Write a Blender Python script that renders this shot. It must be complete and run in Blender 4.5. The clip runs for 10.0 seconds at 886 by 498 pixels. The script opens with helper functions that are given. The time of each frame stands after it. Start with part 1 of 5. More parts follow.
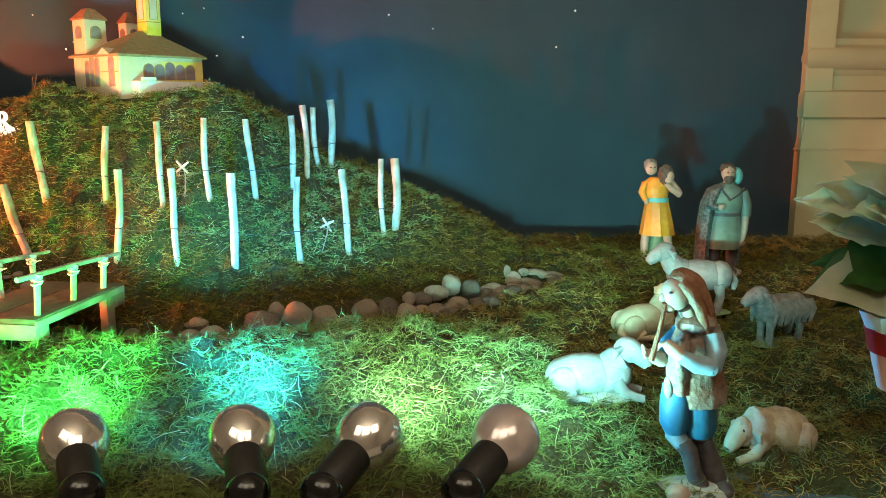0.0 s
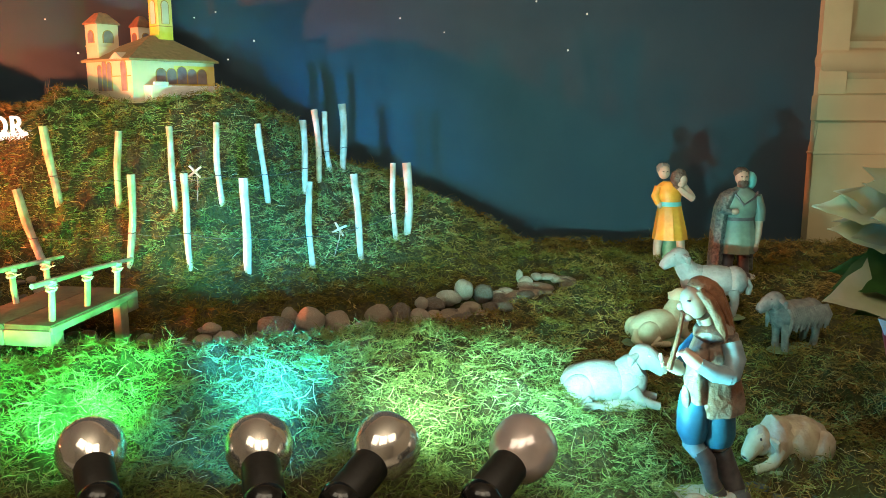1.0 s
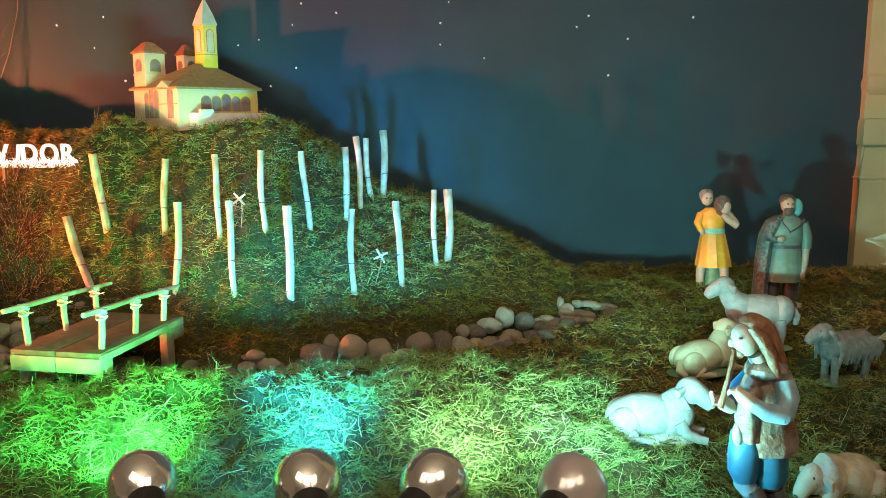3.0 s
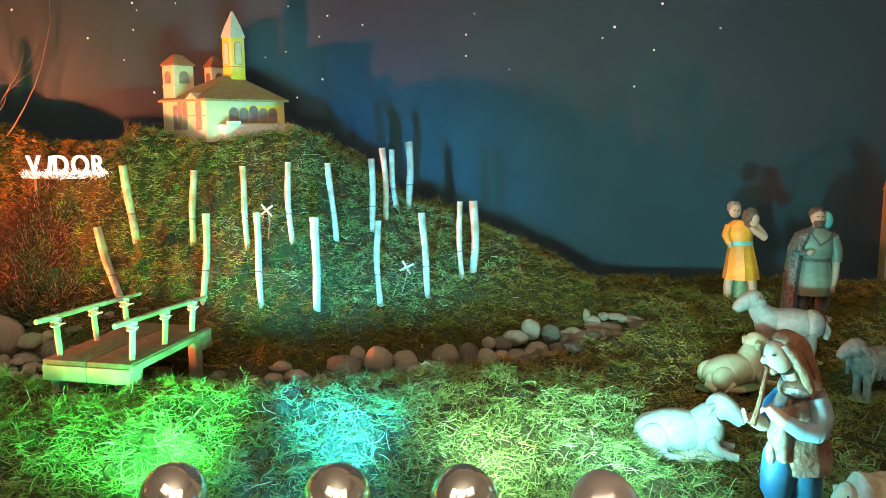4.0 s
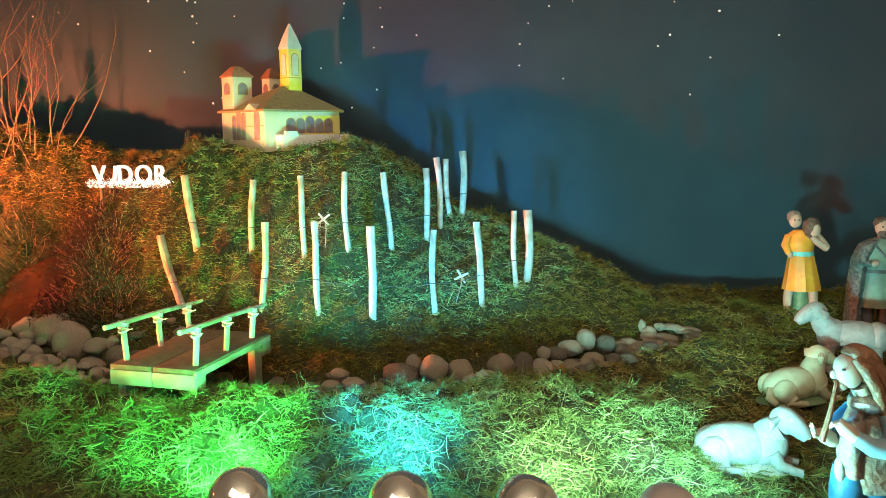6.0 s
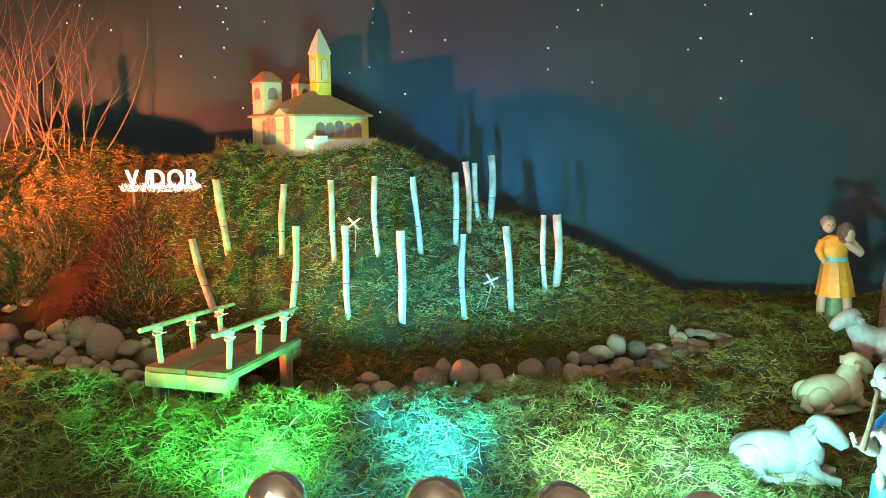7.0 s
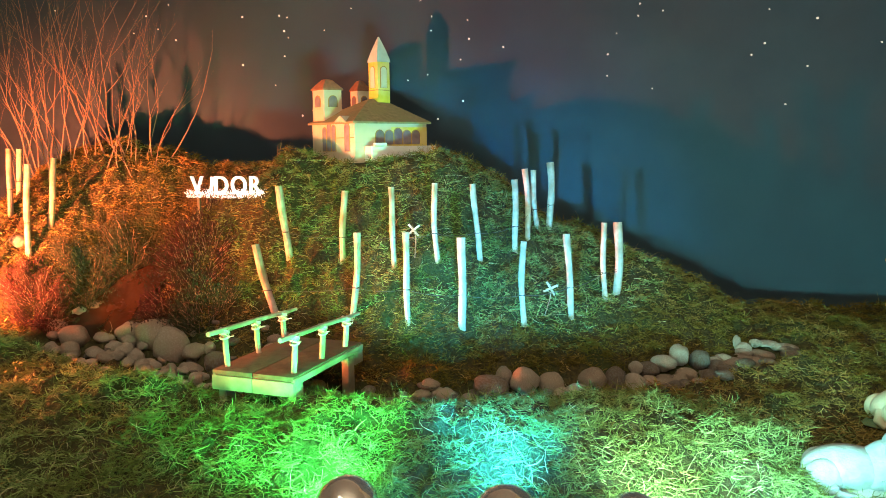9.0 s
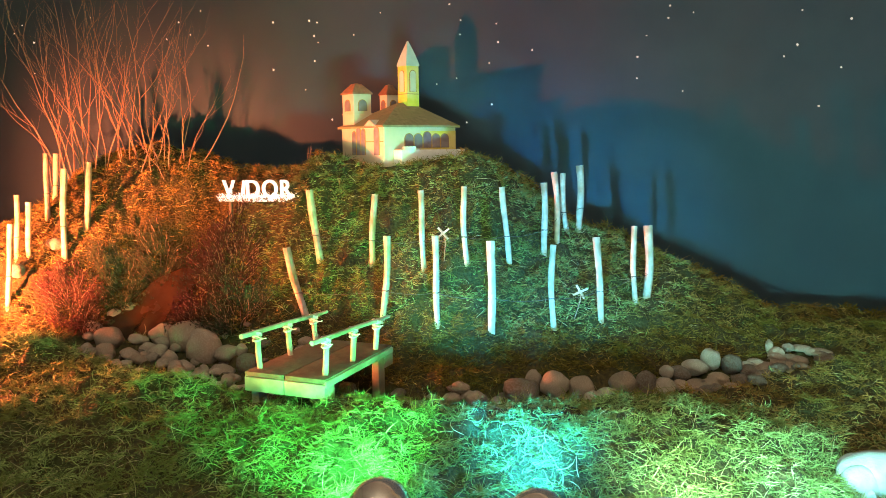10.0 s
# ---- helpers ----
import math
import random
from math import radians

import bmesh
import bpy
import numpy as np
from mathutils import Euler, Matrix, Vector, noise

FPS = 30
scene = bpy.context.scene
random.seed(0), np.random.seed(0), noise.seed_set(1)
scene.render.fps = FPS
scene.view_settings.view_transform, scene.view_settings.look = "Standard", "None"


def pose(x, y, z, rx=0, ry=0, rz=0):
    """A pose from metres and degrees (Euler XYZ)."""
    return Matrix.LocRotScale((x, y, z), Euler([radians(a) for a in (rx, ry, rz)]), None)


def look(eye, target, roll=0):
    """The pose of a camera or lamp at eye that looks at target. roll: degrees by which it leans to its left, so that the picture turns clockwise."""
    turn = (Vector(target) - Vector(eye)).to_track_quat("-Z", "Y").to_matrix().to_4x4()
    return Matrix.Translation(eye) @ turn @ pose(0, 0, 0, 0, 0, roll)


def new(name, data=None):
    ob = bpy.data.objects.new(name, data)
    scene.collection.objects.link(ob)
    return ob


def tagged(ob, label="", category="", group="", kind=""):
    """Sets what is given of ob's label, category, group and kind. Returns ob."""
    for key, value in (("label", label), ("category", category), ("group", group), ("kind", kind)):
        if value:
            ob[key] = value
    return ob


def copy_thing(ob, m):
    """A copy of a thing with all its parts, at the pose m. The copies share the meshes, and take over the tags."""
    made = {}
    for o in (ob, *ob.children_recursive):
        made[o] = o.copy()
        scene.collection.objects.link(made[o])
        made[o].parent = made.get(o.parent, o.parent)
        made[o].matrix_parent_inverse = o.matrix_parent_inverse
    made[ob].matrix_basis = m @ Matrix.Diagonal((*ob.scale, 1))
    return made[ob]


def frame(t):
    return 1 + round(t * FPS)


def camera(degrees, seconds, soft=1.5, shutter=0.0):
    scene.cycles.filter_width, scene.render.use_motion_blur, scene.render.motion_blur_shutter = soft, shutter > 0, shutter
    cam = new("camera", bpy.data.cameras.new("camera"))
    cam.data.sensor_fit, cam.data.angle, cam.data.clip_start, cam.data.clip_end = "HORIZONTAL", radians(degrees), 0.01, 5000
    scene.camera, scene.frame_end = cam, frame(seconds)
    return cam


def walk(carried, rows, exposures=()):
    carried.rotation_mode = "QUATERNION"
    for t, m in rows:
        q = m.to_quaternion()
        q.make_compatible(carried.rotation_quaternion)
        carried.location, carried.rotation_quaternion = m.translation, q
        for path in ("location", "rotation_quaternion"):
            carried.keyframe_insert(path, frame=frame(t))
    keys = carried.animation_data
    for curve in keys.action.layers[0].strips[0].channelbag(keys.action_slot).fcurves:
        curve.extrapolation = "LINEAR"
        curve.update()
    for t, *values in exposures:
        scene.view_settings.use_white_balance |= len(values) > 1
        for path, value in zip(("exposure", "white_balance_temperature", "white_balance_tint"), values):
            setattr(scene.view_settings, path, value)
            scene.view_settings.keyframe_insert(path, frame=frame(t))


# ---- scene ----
cam = camera(57.9, 10.0, soft=0.65)
METRES, EYE, TILT, LEAN, TURN = 0.2, 0.7, -10.5, 0.0, 0.0
ROWS = [
    (0.0, 0.0, 0.0, 0.0, -0.0, 0.0, -0.0),
    (0.5, -0.0399, 0.0141, 0.0148, 0.09, -0.03, 0.03),
    (1.0, -0.0839, 0.0279, 0.0655, 0.49, 0.03, -0.03),
    (1.5, -0.1132, 0.0268, 0.1164, 1.07, 0.21, -0.13),
    (2.0, -0.1582, 0.018, 0.174, 1.63, 0.52, -0.18),
    (2.5, -0.181, 0.0193, 0.2003, 2.2, 0.87, -0.19),
    (4.0, -0.2938, 0.0117, 0.2811, 4.28, 1.77, -0.52),
    (4.5, -0.3194, -0.0166, 0.2908, 5.13, 1.98, -0.61),
    (5.0, -0.3506, -0.0186, 0.2851, 5.88, 2.13, -0.67),
    (5.5, -0.3925, -0.031, 0.291, 6.66, 2.2, -0.77),
    (7.0, -0.5499, -0.0719, 0.3173, 9.05, 2.47, -1.12),
    (7.5, -0.6076, -0.0563, 0.3222, 9.84, 2.6, -1.23),
    (8.0, -0.6653, -0.0724, 0.3249, 10.78, 2.72, -1.41),
    (8.5, -0.7077, -0.0949, 0.3192, 11.63, 2.8, -1.55),
    (9.0, -0.7478, -0.1238, 0.3253, 12.35, 2.82, -1.67),
    (9.5, -0.776, -0.1376, 0.3184, 13.19, 2.88, -1.74),
    (10.0, -0.7906, -0.1709, 0.3344, 14.21, 2.94, -1.81),
]
walk(cam, [(t, pose(0, 0, EYE, TILT, LEAN, TURN) @ pose(METRES * x, METRES * y, METRES * z, 90 + pitch, roll, yaw)) for t, x, y, z, yaw, pitch, roll in ROWS])

# ---- light ----
world = bpy.data.worlds.new("world")
scene.world = world
world.use_nodes = True
world.node_tree.nodes["Background"].inputs[0].default_value = (1.0, 0.78, 0.55, 1)
world.node_tree.nodes["Background"].inputs[1].default_value = 0.05
scene.view_settings.exposure = -0.08

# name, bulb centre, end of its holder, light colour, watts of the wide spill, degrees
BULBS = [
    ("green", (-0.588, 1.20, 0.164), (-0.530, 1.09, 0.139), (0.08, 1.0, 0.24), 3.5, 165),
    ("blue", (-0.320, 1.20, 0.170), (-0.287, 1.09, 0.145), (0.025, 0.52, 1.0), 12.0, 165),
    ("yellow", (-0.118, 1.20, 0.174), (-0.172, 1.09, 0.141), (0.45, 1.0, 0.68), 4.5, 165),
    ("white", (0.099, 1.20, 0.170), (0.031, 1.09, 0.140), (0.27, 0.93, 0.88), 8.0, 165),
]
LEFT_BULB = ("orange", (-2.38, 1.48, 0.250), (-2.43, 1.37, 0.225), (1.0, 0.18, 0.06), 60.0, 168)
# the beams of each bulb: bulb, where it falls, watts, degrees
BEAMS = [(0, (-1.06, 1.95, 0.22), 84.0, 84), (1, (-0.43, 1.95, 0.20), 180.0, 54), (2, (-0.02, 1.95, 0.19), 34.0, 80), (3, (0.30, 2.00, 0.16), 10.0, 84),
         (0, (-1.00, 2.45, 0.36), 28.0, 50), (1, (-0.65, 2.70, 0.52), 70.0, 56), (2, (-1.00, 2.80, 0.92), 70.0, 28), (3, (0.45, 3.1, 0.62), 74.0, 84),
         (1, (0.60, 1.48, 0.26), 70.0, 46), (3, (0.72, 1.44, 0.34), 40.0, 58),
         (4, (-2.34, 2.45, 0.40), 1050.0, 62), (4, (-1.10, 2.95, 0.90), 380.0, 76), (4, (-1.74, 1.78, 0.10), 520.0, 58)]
# the spotlight below the viewer that is trained on the model church
CHURCH_SPOT = ((-0.90, 0.15, 0.45), (-1.05, 2.85, 0.86), (1.0, 0.86, 0.55), 62.0, 14)


def lamp(kind, name, place, colour, watts, size):
    data = bpy.data.lights.new(name, kind)
    data.color, data.energy = colour, watts
    ob = new(name, data)
    ob.matrix_world = place
    if kind == "SPOT":
        data.shadow_soft_size = size
    else:
        data.size = size
    return ob


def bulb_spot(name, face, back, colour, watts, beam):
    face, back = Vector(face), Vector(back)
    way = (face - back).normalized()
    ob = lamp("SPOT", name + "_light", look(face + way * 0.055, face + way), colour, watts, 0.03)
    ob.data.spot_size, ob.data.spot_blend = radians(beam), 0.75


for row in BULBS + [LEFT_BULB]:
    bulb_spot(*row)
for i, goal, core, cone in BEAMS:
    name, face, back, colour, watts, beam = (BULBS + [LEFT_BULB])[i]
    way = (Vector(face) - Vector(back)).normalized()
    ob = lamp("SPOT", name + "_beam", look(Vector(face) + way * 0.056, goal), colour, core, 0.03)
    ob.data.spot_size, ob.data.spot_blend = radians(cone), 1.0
place, goal, colour, watts, cone = CHURCH_SPOT
ob = lamp("SPOT", "church_spot", look(place, goal), colour, watts, 0.025)
ob.data.spot_size, ob.data.spot_blend = radians(cone), 0.8
# the hall's own lamps, high behind the viewer
for x, y in ((-1.9, -0.9), (0.0, -1.5), (1.9, -0.9)):
    lamp("AREA", "hall_light", look((x, y, 3.6), (x * 0.4, 1.0, 0.2)), (1.0, 0.86, 0.64), 25.0, 1.7)
# added unseen uplight that brightens the ceiling mirrored in the bulbs
lamp("AREA", "added_ceiling_fill", look((0.0, -1.6, 2.2), (0.0, -1.2, 4.2)), (1.0, 0.88, 0.72), 150.0, 0.6)


# ---- materials ----
def shader(name, low, high, scale=30.0, rough=0.8, metal=0.0, bump=0.15, detail=6.0, island=False, spec=0.4, third=None, wide=None):
    """Two colours mixed by fine noise, a third by wide noise, with relief and uneven gloss."""
    m = bpy.data.materials.new(name)
    m.use_nodes = True
    nt = m.node_tree
    bsdf = nt.nodes["Principled BSDF"]
    link = nt.links.new

    def noise_node(s, d):
        n = nt.nodes.new("ShaderNodeTexNoise")
        n.inputs["Scale"].default_value, n.inputs["Detail"].default_value = s, d
        link(coords.outputs["Object"], n.inputs["Vector"])
        return n

    def mix(fac, a, b):
        n = nt.nodes.new("ShaderNodeMix")
        n.data_type = "RGBA"
        link(fac, n.inputs[0])
        for s, v in ((6, a), (7, b)):
            if isinstance(v, tuple):
                n.inputs[s].default_value = (*v, 1)
            else:
                link(v, n.inputs[s])
        return n.outputs[2]

    def ramp(fac, a, b):
        n = nt.nodes.new("ShaderNodeMapRange")
        n.inputs[1].default_value, n.inputs[2].default_value = a, b
        link(fac, n.inputs[0])
        return n.outputs[0]

    coords = nt.nodes.new("ShaderNodeTexCoord")
    fine = noise_node(scale, detail)
    if island:
        geo = nt.nodes.new("ShaderNodeNewGeometry")
        fac = geo.outputs["Random Per Island"]
    else:
        fac = ramp(fine.outputs[0], 0.3, 0.7)
    colour = mix(fac, low, high)
    if third:
        big = noise_node(wide or scale * 0.15, 3.0)
        colour = mix(ramp(big.outputs[0], 0.42, 0.62), colour, third)
    if not island:
        info = nt.nodes.new("ShaderNodeObjectInfo")
        hue = nt.nodes.new("ShaderNodeHueSaturation")
        value = nt.nodes.new("ShaderNodeMapRange")
        value.inputs[3].default_value, value.inputs[4].default_value = 0.82, 1.15
        link(info.outputs["Random"], value.inputs[0])
        link(value.outputs[0], hue.inputs["Value"])
        link(colour, hue.inputs["Color"])
        colour = hue.outputs[0]
        if bump:
            b = nt.nodes.new("ShaderNodeBump")
            b.inputs["Strength"].default_value, b.inputs["Distance"].default_value = bump, 0.01
            link(fine.outputs[0], b.inputs["Height"])
            link(b.outputs[0], bsdf.inputs["Normal"])
    link(colour, bsdf.inputs["Base Color"])
    gloss = nt.nodes.new("ShaderNodeMapRange")
    gloss.inputs[3].default_value, gloss.inputs[4].default_value = max(0.02, rough - 0.1), min(1, rough + 0.1)
    link(fine.outputs[0], gloss.inputs[0])
    link(gloss.outputs[0], bsdf.inputs["Roughness"])
    bsdf.inputs["Metallic"].default_value = metal
    bsdf.inputs["Specular IOR Level"].default_value = spec
    return m


def glowing(name, colour, strength, base=(0.8, 0.8, 0.8)):
    m = bpy.data.materials.new(name)
    m.use_nodes = True
    b = m.node_tree.nodes["Principled BSDF"]
    b.inputs["Base Color"].default_value = (*base, 1)
    b.inputs["Emission Color"].default_value, b.inputs["Emission Strength"].default_value = (*colour, 1), strength
    return m


SOIL = shader("moss_bed", (0.022, 0.018, 0.007), (0.10, 0.078, 0.024), 110, 0.95, bump=1.0, third=(0.04, 0.048, 0.012), wide=7)
MOSS = shader("moss_strands", (0.035, 0.065, 0.012), (0.40, 0.50, 0.17), 8, 0.75, island=True, spec=0.25, third=(0.16, 0.19, 0.045), wide=5)
OLIVE = shader("olive_moss_strands", (0.045, 0.036, 0.006), (0.26, 0.20, 0.045), 8, 0.85, island=True, spec=0.15, third=(0.14, 0.13, 0.022), wide=6)
MOSS_DRY = shader("dry_moss_strands", (0.07, 0.045, 0.012), (0.50, 0.36, 0.11), 8, 0.8, island=True, spec=0.2, third=(0.17, 0.14, 0.03), wide=5)
HAY = shader("hay_strands", (0.26, 0.23, 0.10), (0.56, 0.50, 0.28), 8, 0.7, island=True, spec=0.3)
CLOTH = shader("night_cloth", (0.060, 0.112, 0.150), (0.076, 0.134, 0.175), 5, 0.9, bump=0.05, third=(0.068, 0.112, 0.155), wide=0.8)
STONE = shader("grey_river_stone", (0.27, 0.225, 0.18), (0.52, 0.45, 0.37), 30, 0.75, bump=0.5, third=(0.33, 0.27, 0.21), wide=14)
STONE_DARK = shader("dark_river_stone", (0.10, 0.09, 0.08), (0.24, 0.21, 0.18), 30, 0.7, bump=0.45, third=(0.13, 0.095, 0.065), wide=9)
STONE_WARM = shader("brown_river_stone", (0.22, 0.175, 0.13), (0.44, 0.36, 0.28), 26, 0.75, bump=0.45, third=(0.29, 0.22, 0.16), wide=10)
STICK = shader("peeled_stick", (0.48, 0.42, 0.31), (0.68, 0.63, 0.52), 45, 0.7, bump=0.35, third=(0.38, 0.30, 0.20), wide=16)
PLANK = shader("weathered_plank", (0.10, 0.07, 0.045), (0.20, 0.145, 0.095), 40, 0.75, bump=0.4, third=(0.14, 0.12, 0.08), wide=9)
BEAM = shader("pale_plank", (0.28, 0.25, 0.17), (0.44, 0.40, 0.28), 30, 0.7, bump=0.3, third=(0.22, 0.19, 0.12), wide=8)
TWINE = shader("white_twine", (0.6, 0.6, 0.55), (0.8, 0.8, 0.75), 200, 0.8)
WIRE = shader("dull_wire", (0.10, 0.09, 0.08), (0.2, 0.18, 0.16), 80, 0.5, metal=0.8)
PLASTER = shader("beige_stone_paint", (0.43, 0.37, 0.21), (0.50, 0.43, 0.26), 9, 0.7, bump=0.06, third=(0.40, 0.34, 0.2), wide=2)
HALL = shader("hall_plaster", (0.5, 0.45, 0.36), (0.58, 0.52, 0.42), 4, 0.85, bump=0.05)
FLOOR = shader("hall_floor", (0.40, 0.37, 0.33), (0.52, 0.48, 0.43), 3, 0.4, bump=0.05)
BLACK_CLOTH = shader("dark_drape", (0.060, 0.112, 0.150), (0.076, 0.134, 0.175), 5, 0.9, bump=0.05, third=(0.068, 0.112, 0.155), wide=0.8)
TWIG = shader("twig_bark", (0.20, 0.13, 0.09), (0.38, 0.26, 0.18), 60, 0.7, bump=0.2)
HEATHER = shader("dry_heather", (0.03, 0.008, 0.008), (0.10, 0.028, 0.022), 30, 0.8, island=True, third=(0.045, 0.035, 0.016), wide=9)
DARK_LEAF = shader("dark_evergreen", (0.02, 0.03, 0.012), (0.06, 0.075, 0.03), 30, 0.6, island=True)
CHUTE = shader("brown_glazed_sheet", (0.06, 0.027, 0.013), (0.12, 0.055, 0.025), 14, 0.25, bump=0.6, third=(0.09, 0.06, 0.035), wide=6, spec=0.6)
BLACK_HOLDER = shader("matt_black_holder", (0.012, 0.0105, 0.009), (0.02, 0.018, 0.016), 120, 0.5, bump=0.03)
BLACK_GLOSS = shader("glossy_black_plastic", (0.006, 0.006, 0.006), (0.012, 0.012, 0.012), 50, 0.12, bump=0.0, spec=0.6)
CHROME = shader("mirrored_glass", (0.90, 0.87, 0.84), (0.96, 0.93, 0.90), 20, 0.13, metal=0.85, bump=0.0)
PEARL = shader("pearly_glass", (0.74, 0.64, 0.64), (0.84, 0.74, 0.74), 20, 0.16, metal=0.55, bump=0.0)
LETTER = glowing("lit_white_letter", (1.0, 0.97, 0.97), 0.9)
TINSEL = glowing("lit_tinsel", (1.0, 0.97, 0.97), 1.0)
STAR = glowing("star_led", (1.0, 0.88, 0.72), 1.3)


# ---- mesh helpers ----
def part(name, bm, material, parent=None, label="", flat=False):
    """Links a bmesh as one mesh object, under a thing or a part if one is given."""
    me = bpy.data.meshes.new(name)
    bm.normal_update()
    bm.to_mesh(me)
    bm.free()
    for m in (material if isinstance(material, (list, tuple)) else [material]):
        me.materials.append(m)
    if not flat:
        me.shade_smooth()
        me.set_sharp_from_angle(angle=radians(40))
    ob = new(name, me)
    if parent:
        ob.parent = parent
    if label:
        ob["label"] = label
    return ob


def anchor(name, m, label, category, group="", kind=""):
    ob = new(name)
    ob.empty_display_size = 0.05
    ob.matrix_world = m
    return tagged(ob, label, category, group, kind)


def tube(bm, pts, radii, seg=8, mat=0, squash=1.0, caps=True):
    """A closed tube along pts with a radius at each."""
    pts = [Vector(p) for p in pts]
    if not isinstance(radii, (list, tuple)):
        radii = [radii] * len(pts)
    rings, side = [], None
    for i, p in enumerate(pts):
        way = (pts[min(i + 1, len(pts) - 1)] - pts[max(i - 1, 0)]).normalized()
        if side is None:
            side = way.orthogonal().normalized() if abs(way.x) > 0.9 else way.cross(Vector((1, 0, 0))).normalized()
        side = (side - way * side.dot(way)).normalized()
        up = way.cross(side)
        rings.append([bm.verts.new(p + (side * math.cos(a) * squash + up * math.sin(a)) * radii[i]) for a in [2 * math.pi * k / seg for k in range(seg)]])
    faces = []
    for a, b in zip(rings, rings[1:]):
        for k in range(seg):
            faces.append(bm.faces.new((a[k], a[(k + 1) % seg], b[(k + 1) % seg], b[k])))
    if caps:
        faces.append(bm.faces.new(rings[0][::-1]))
        faces.append(bm.faces.new(rings[-1]))
    for f in faces:
        f.material_index = mat
    return bm


def ball(bm, centre, radii, turn=(0, 0, 0), mat=0, seg=16, rings=10, rough=0.0, freq=6.0):
    """An ellipsoid, uneven if rough is given."""
    if not isinstance(radii, (list, tuple)):
        radii = (radii,) * 3
    m = pose(*centre, *turn) @ Matrix.Diagonal((*radii, 1))
    made = bmesh.ops.create_uvsphere(bm, u_segments=seg, v_segments=rings, radius=1.0, matrix=m)["verts"]
    for f in {f for v in made for f in v.link_faces}:
        f.material_index = mat
    if rough:
        c = Vector(centre)
        for v in made:
            v.co += (v.co - c) * rough * noise.noise(v.co * freq / max(radii))
    return made


def slab(bm, size, m=Matrix(), bevel=0.002, mat=0):
    """A box with worn edges, its centre at m."""
    made = bmesh.ops.create_cube(bm, size=1.0, matrix=m @ Matrix.Diagonal((*size, 1)))["verts"]
    if bevel:
        edges = list({e for v in made for e in v.link_edges})
        out = bmesh.ops.bevel(bm, geom=edges, offset=bevel, segments=2, affect="EDGES", profile=0.6)
        made = list({v for f in out["faces"] for v in f.verts})
    for f in {f for v in made for f in v.link_faces}:
        f.material_index = mat
    return made


def lathe(bm, profile, m=Matrix(), seg=24, mat=0):
    """Turns (radius, height) pairs about m's z axis."""
    rings = [[bm.verts.new(m @ Vector((r * math.cos(a), r * math.sin(a), z))) for a in [2 * math.pi * k / seg for k in range(seg)]] for r, z in profile]
    for a, b in zip(rings, rings[1:]):
        for k in range(seg):
            f = bm.faces.new((a[k], a[(k + 1) % seg], b[(k + 1) % seg], b[k]))
            f.material_index = mat
    for ring in (rings[0][::-1], rings[-1]):
        if (ring[0].co - ring[len(ring) // 2].co).length > 1e-4:
            bm.faces.new(ring).material_index = mat
    return bm


def prism(bm, outline, y0, y1, m=Matrix(), mat=0):
    """An outline in x and z pulled from y0 to y1."""
    a = [bm.verts.new(m @ Vector((x, y0, z))) for x, z in outline]
    b = [bm.verts.new(m @ Vector((x, y1, z))) for x, z in outline]
    n = len(a)
    faces = [bm.faces.new(a), bm.faces.new(b[::-1])]
    faces += [bm.faces.new((a[(k + 1) % n], a[k], b[k], b[(k + 1) % n])) for k in range(n)]
    for f in faces:
        f.material_index = mat
    return bm


# ---- ground ----
RIDGE_X = (-3.0, -2.89, -2.5, -2.35, -2.19, -1.93, -1.78, -1.61, -1.44, -1.36, -0.78, -0.69, -0.55, -0.4, -0.27, -0.15, -0.01, 0.14, 0.28, 0.43, 0.7, 1.5)
RIDGE_Z = (0.36, 0.40, 0.62, 0.755, 0.785, 0.75, 0.695, 0.685, 0.695, 0.745, 0.735, 0.70, 0.595, 0.485, 0.45, 0.375, 0.33, 0.26, 0.188, 0.18, 0.18, 0.18)
FOOT_X = (-3.0, -2.5, -2.1, -1.95, -1.75, -1.58, -1.4, -1.2, -0.6, -0.3, 0.0, 0.35, 1.5)
FOOT_Y = (1.75, 1.85, 2.1, 2.3, 2.42, 2.24, 2.14, 2.16, 2.1, 2.17, 2.36, 2.6, 2.7)
STREAM_X = (-2.1, -1.5, -1.05, -0.6, -0.42, -0.2, 0.05, 0.2, 0.4)
STREAM_Y = (2.16, 2.08, 1.97, 1.98, 2.07, 2.14, 2.28, 2.41, 2.55)
MEADOW_X = (-3.0, -1.6, -0.9, -0.1, 0.28, 0.5, 1.5)
MEADOW_Z = (0.17, 0.13, 0.12, 0.105, 0.045, 0.02, 0.02)


def smooth(a, b, v):
    u = np.clip((v - a) / (b - a), 0, 1)
    return u * u * (3 - 2 * u)


def terrace(x, y):
    """1 on the level plot round the model church."""
    c, s = math.cos(radians(52)), math.sin(radians(52))
    u, v = (x + 1.083) * c + (y - 2.720) * s, -(x + 1.083) * s + (y - 2.720) * c
    return smooth(-0.09, -0.02, u) * smooth(0.40, 0.34, u) * smooth(-0.20, -0.10, v) * smooth(0.38, 0.32, v)


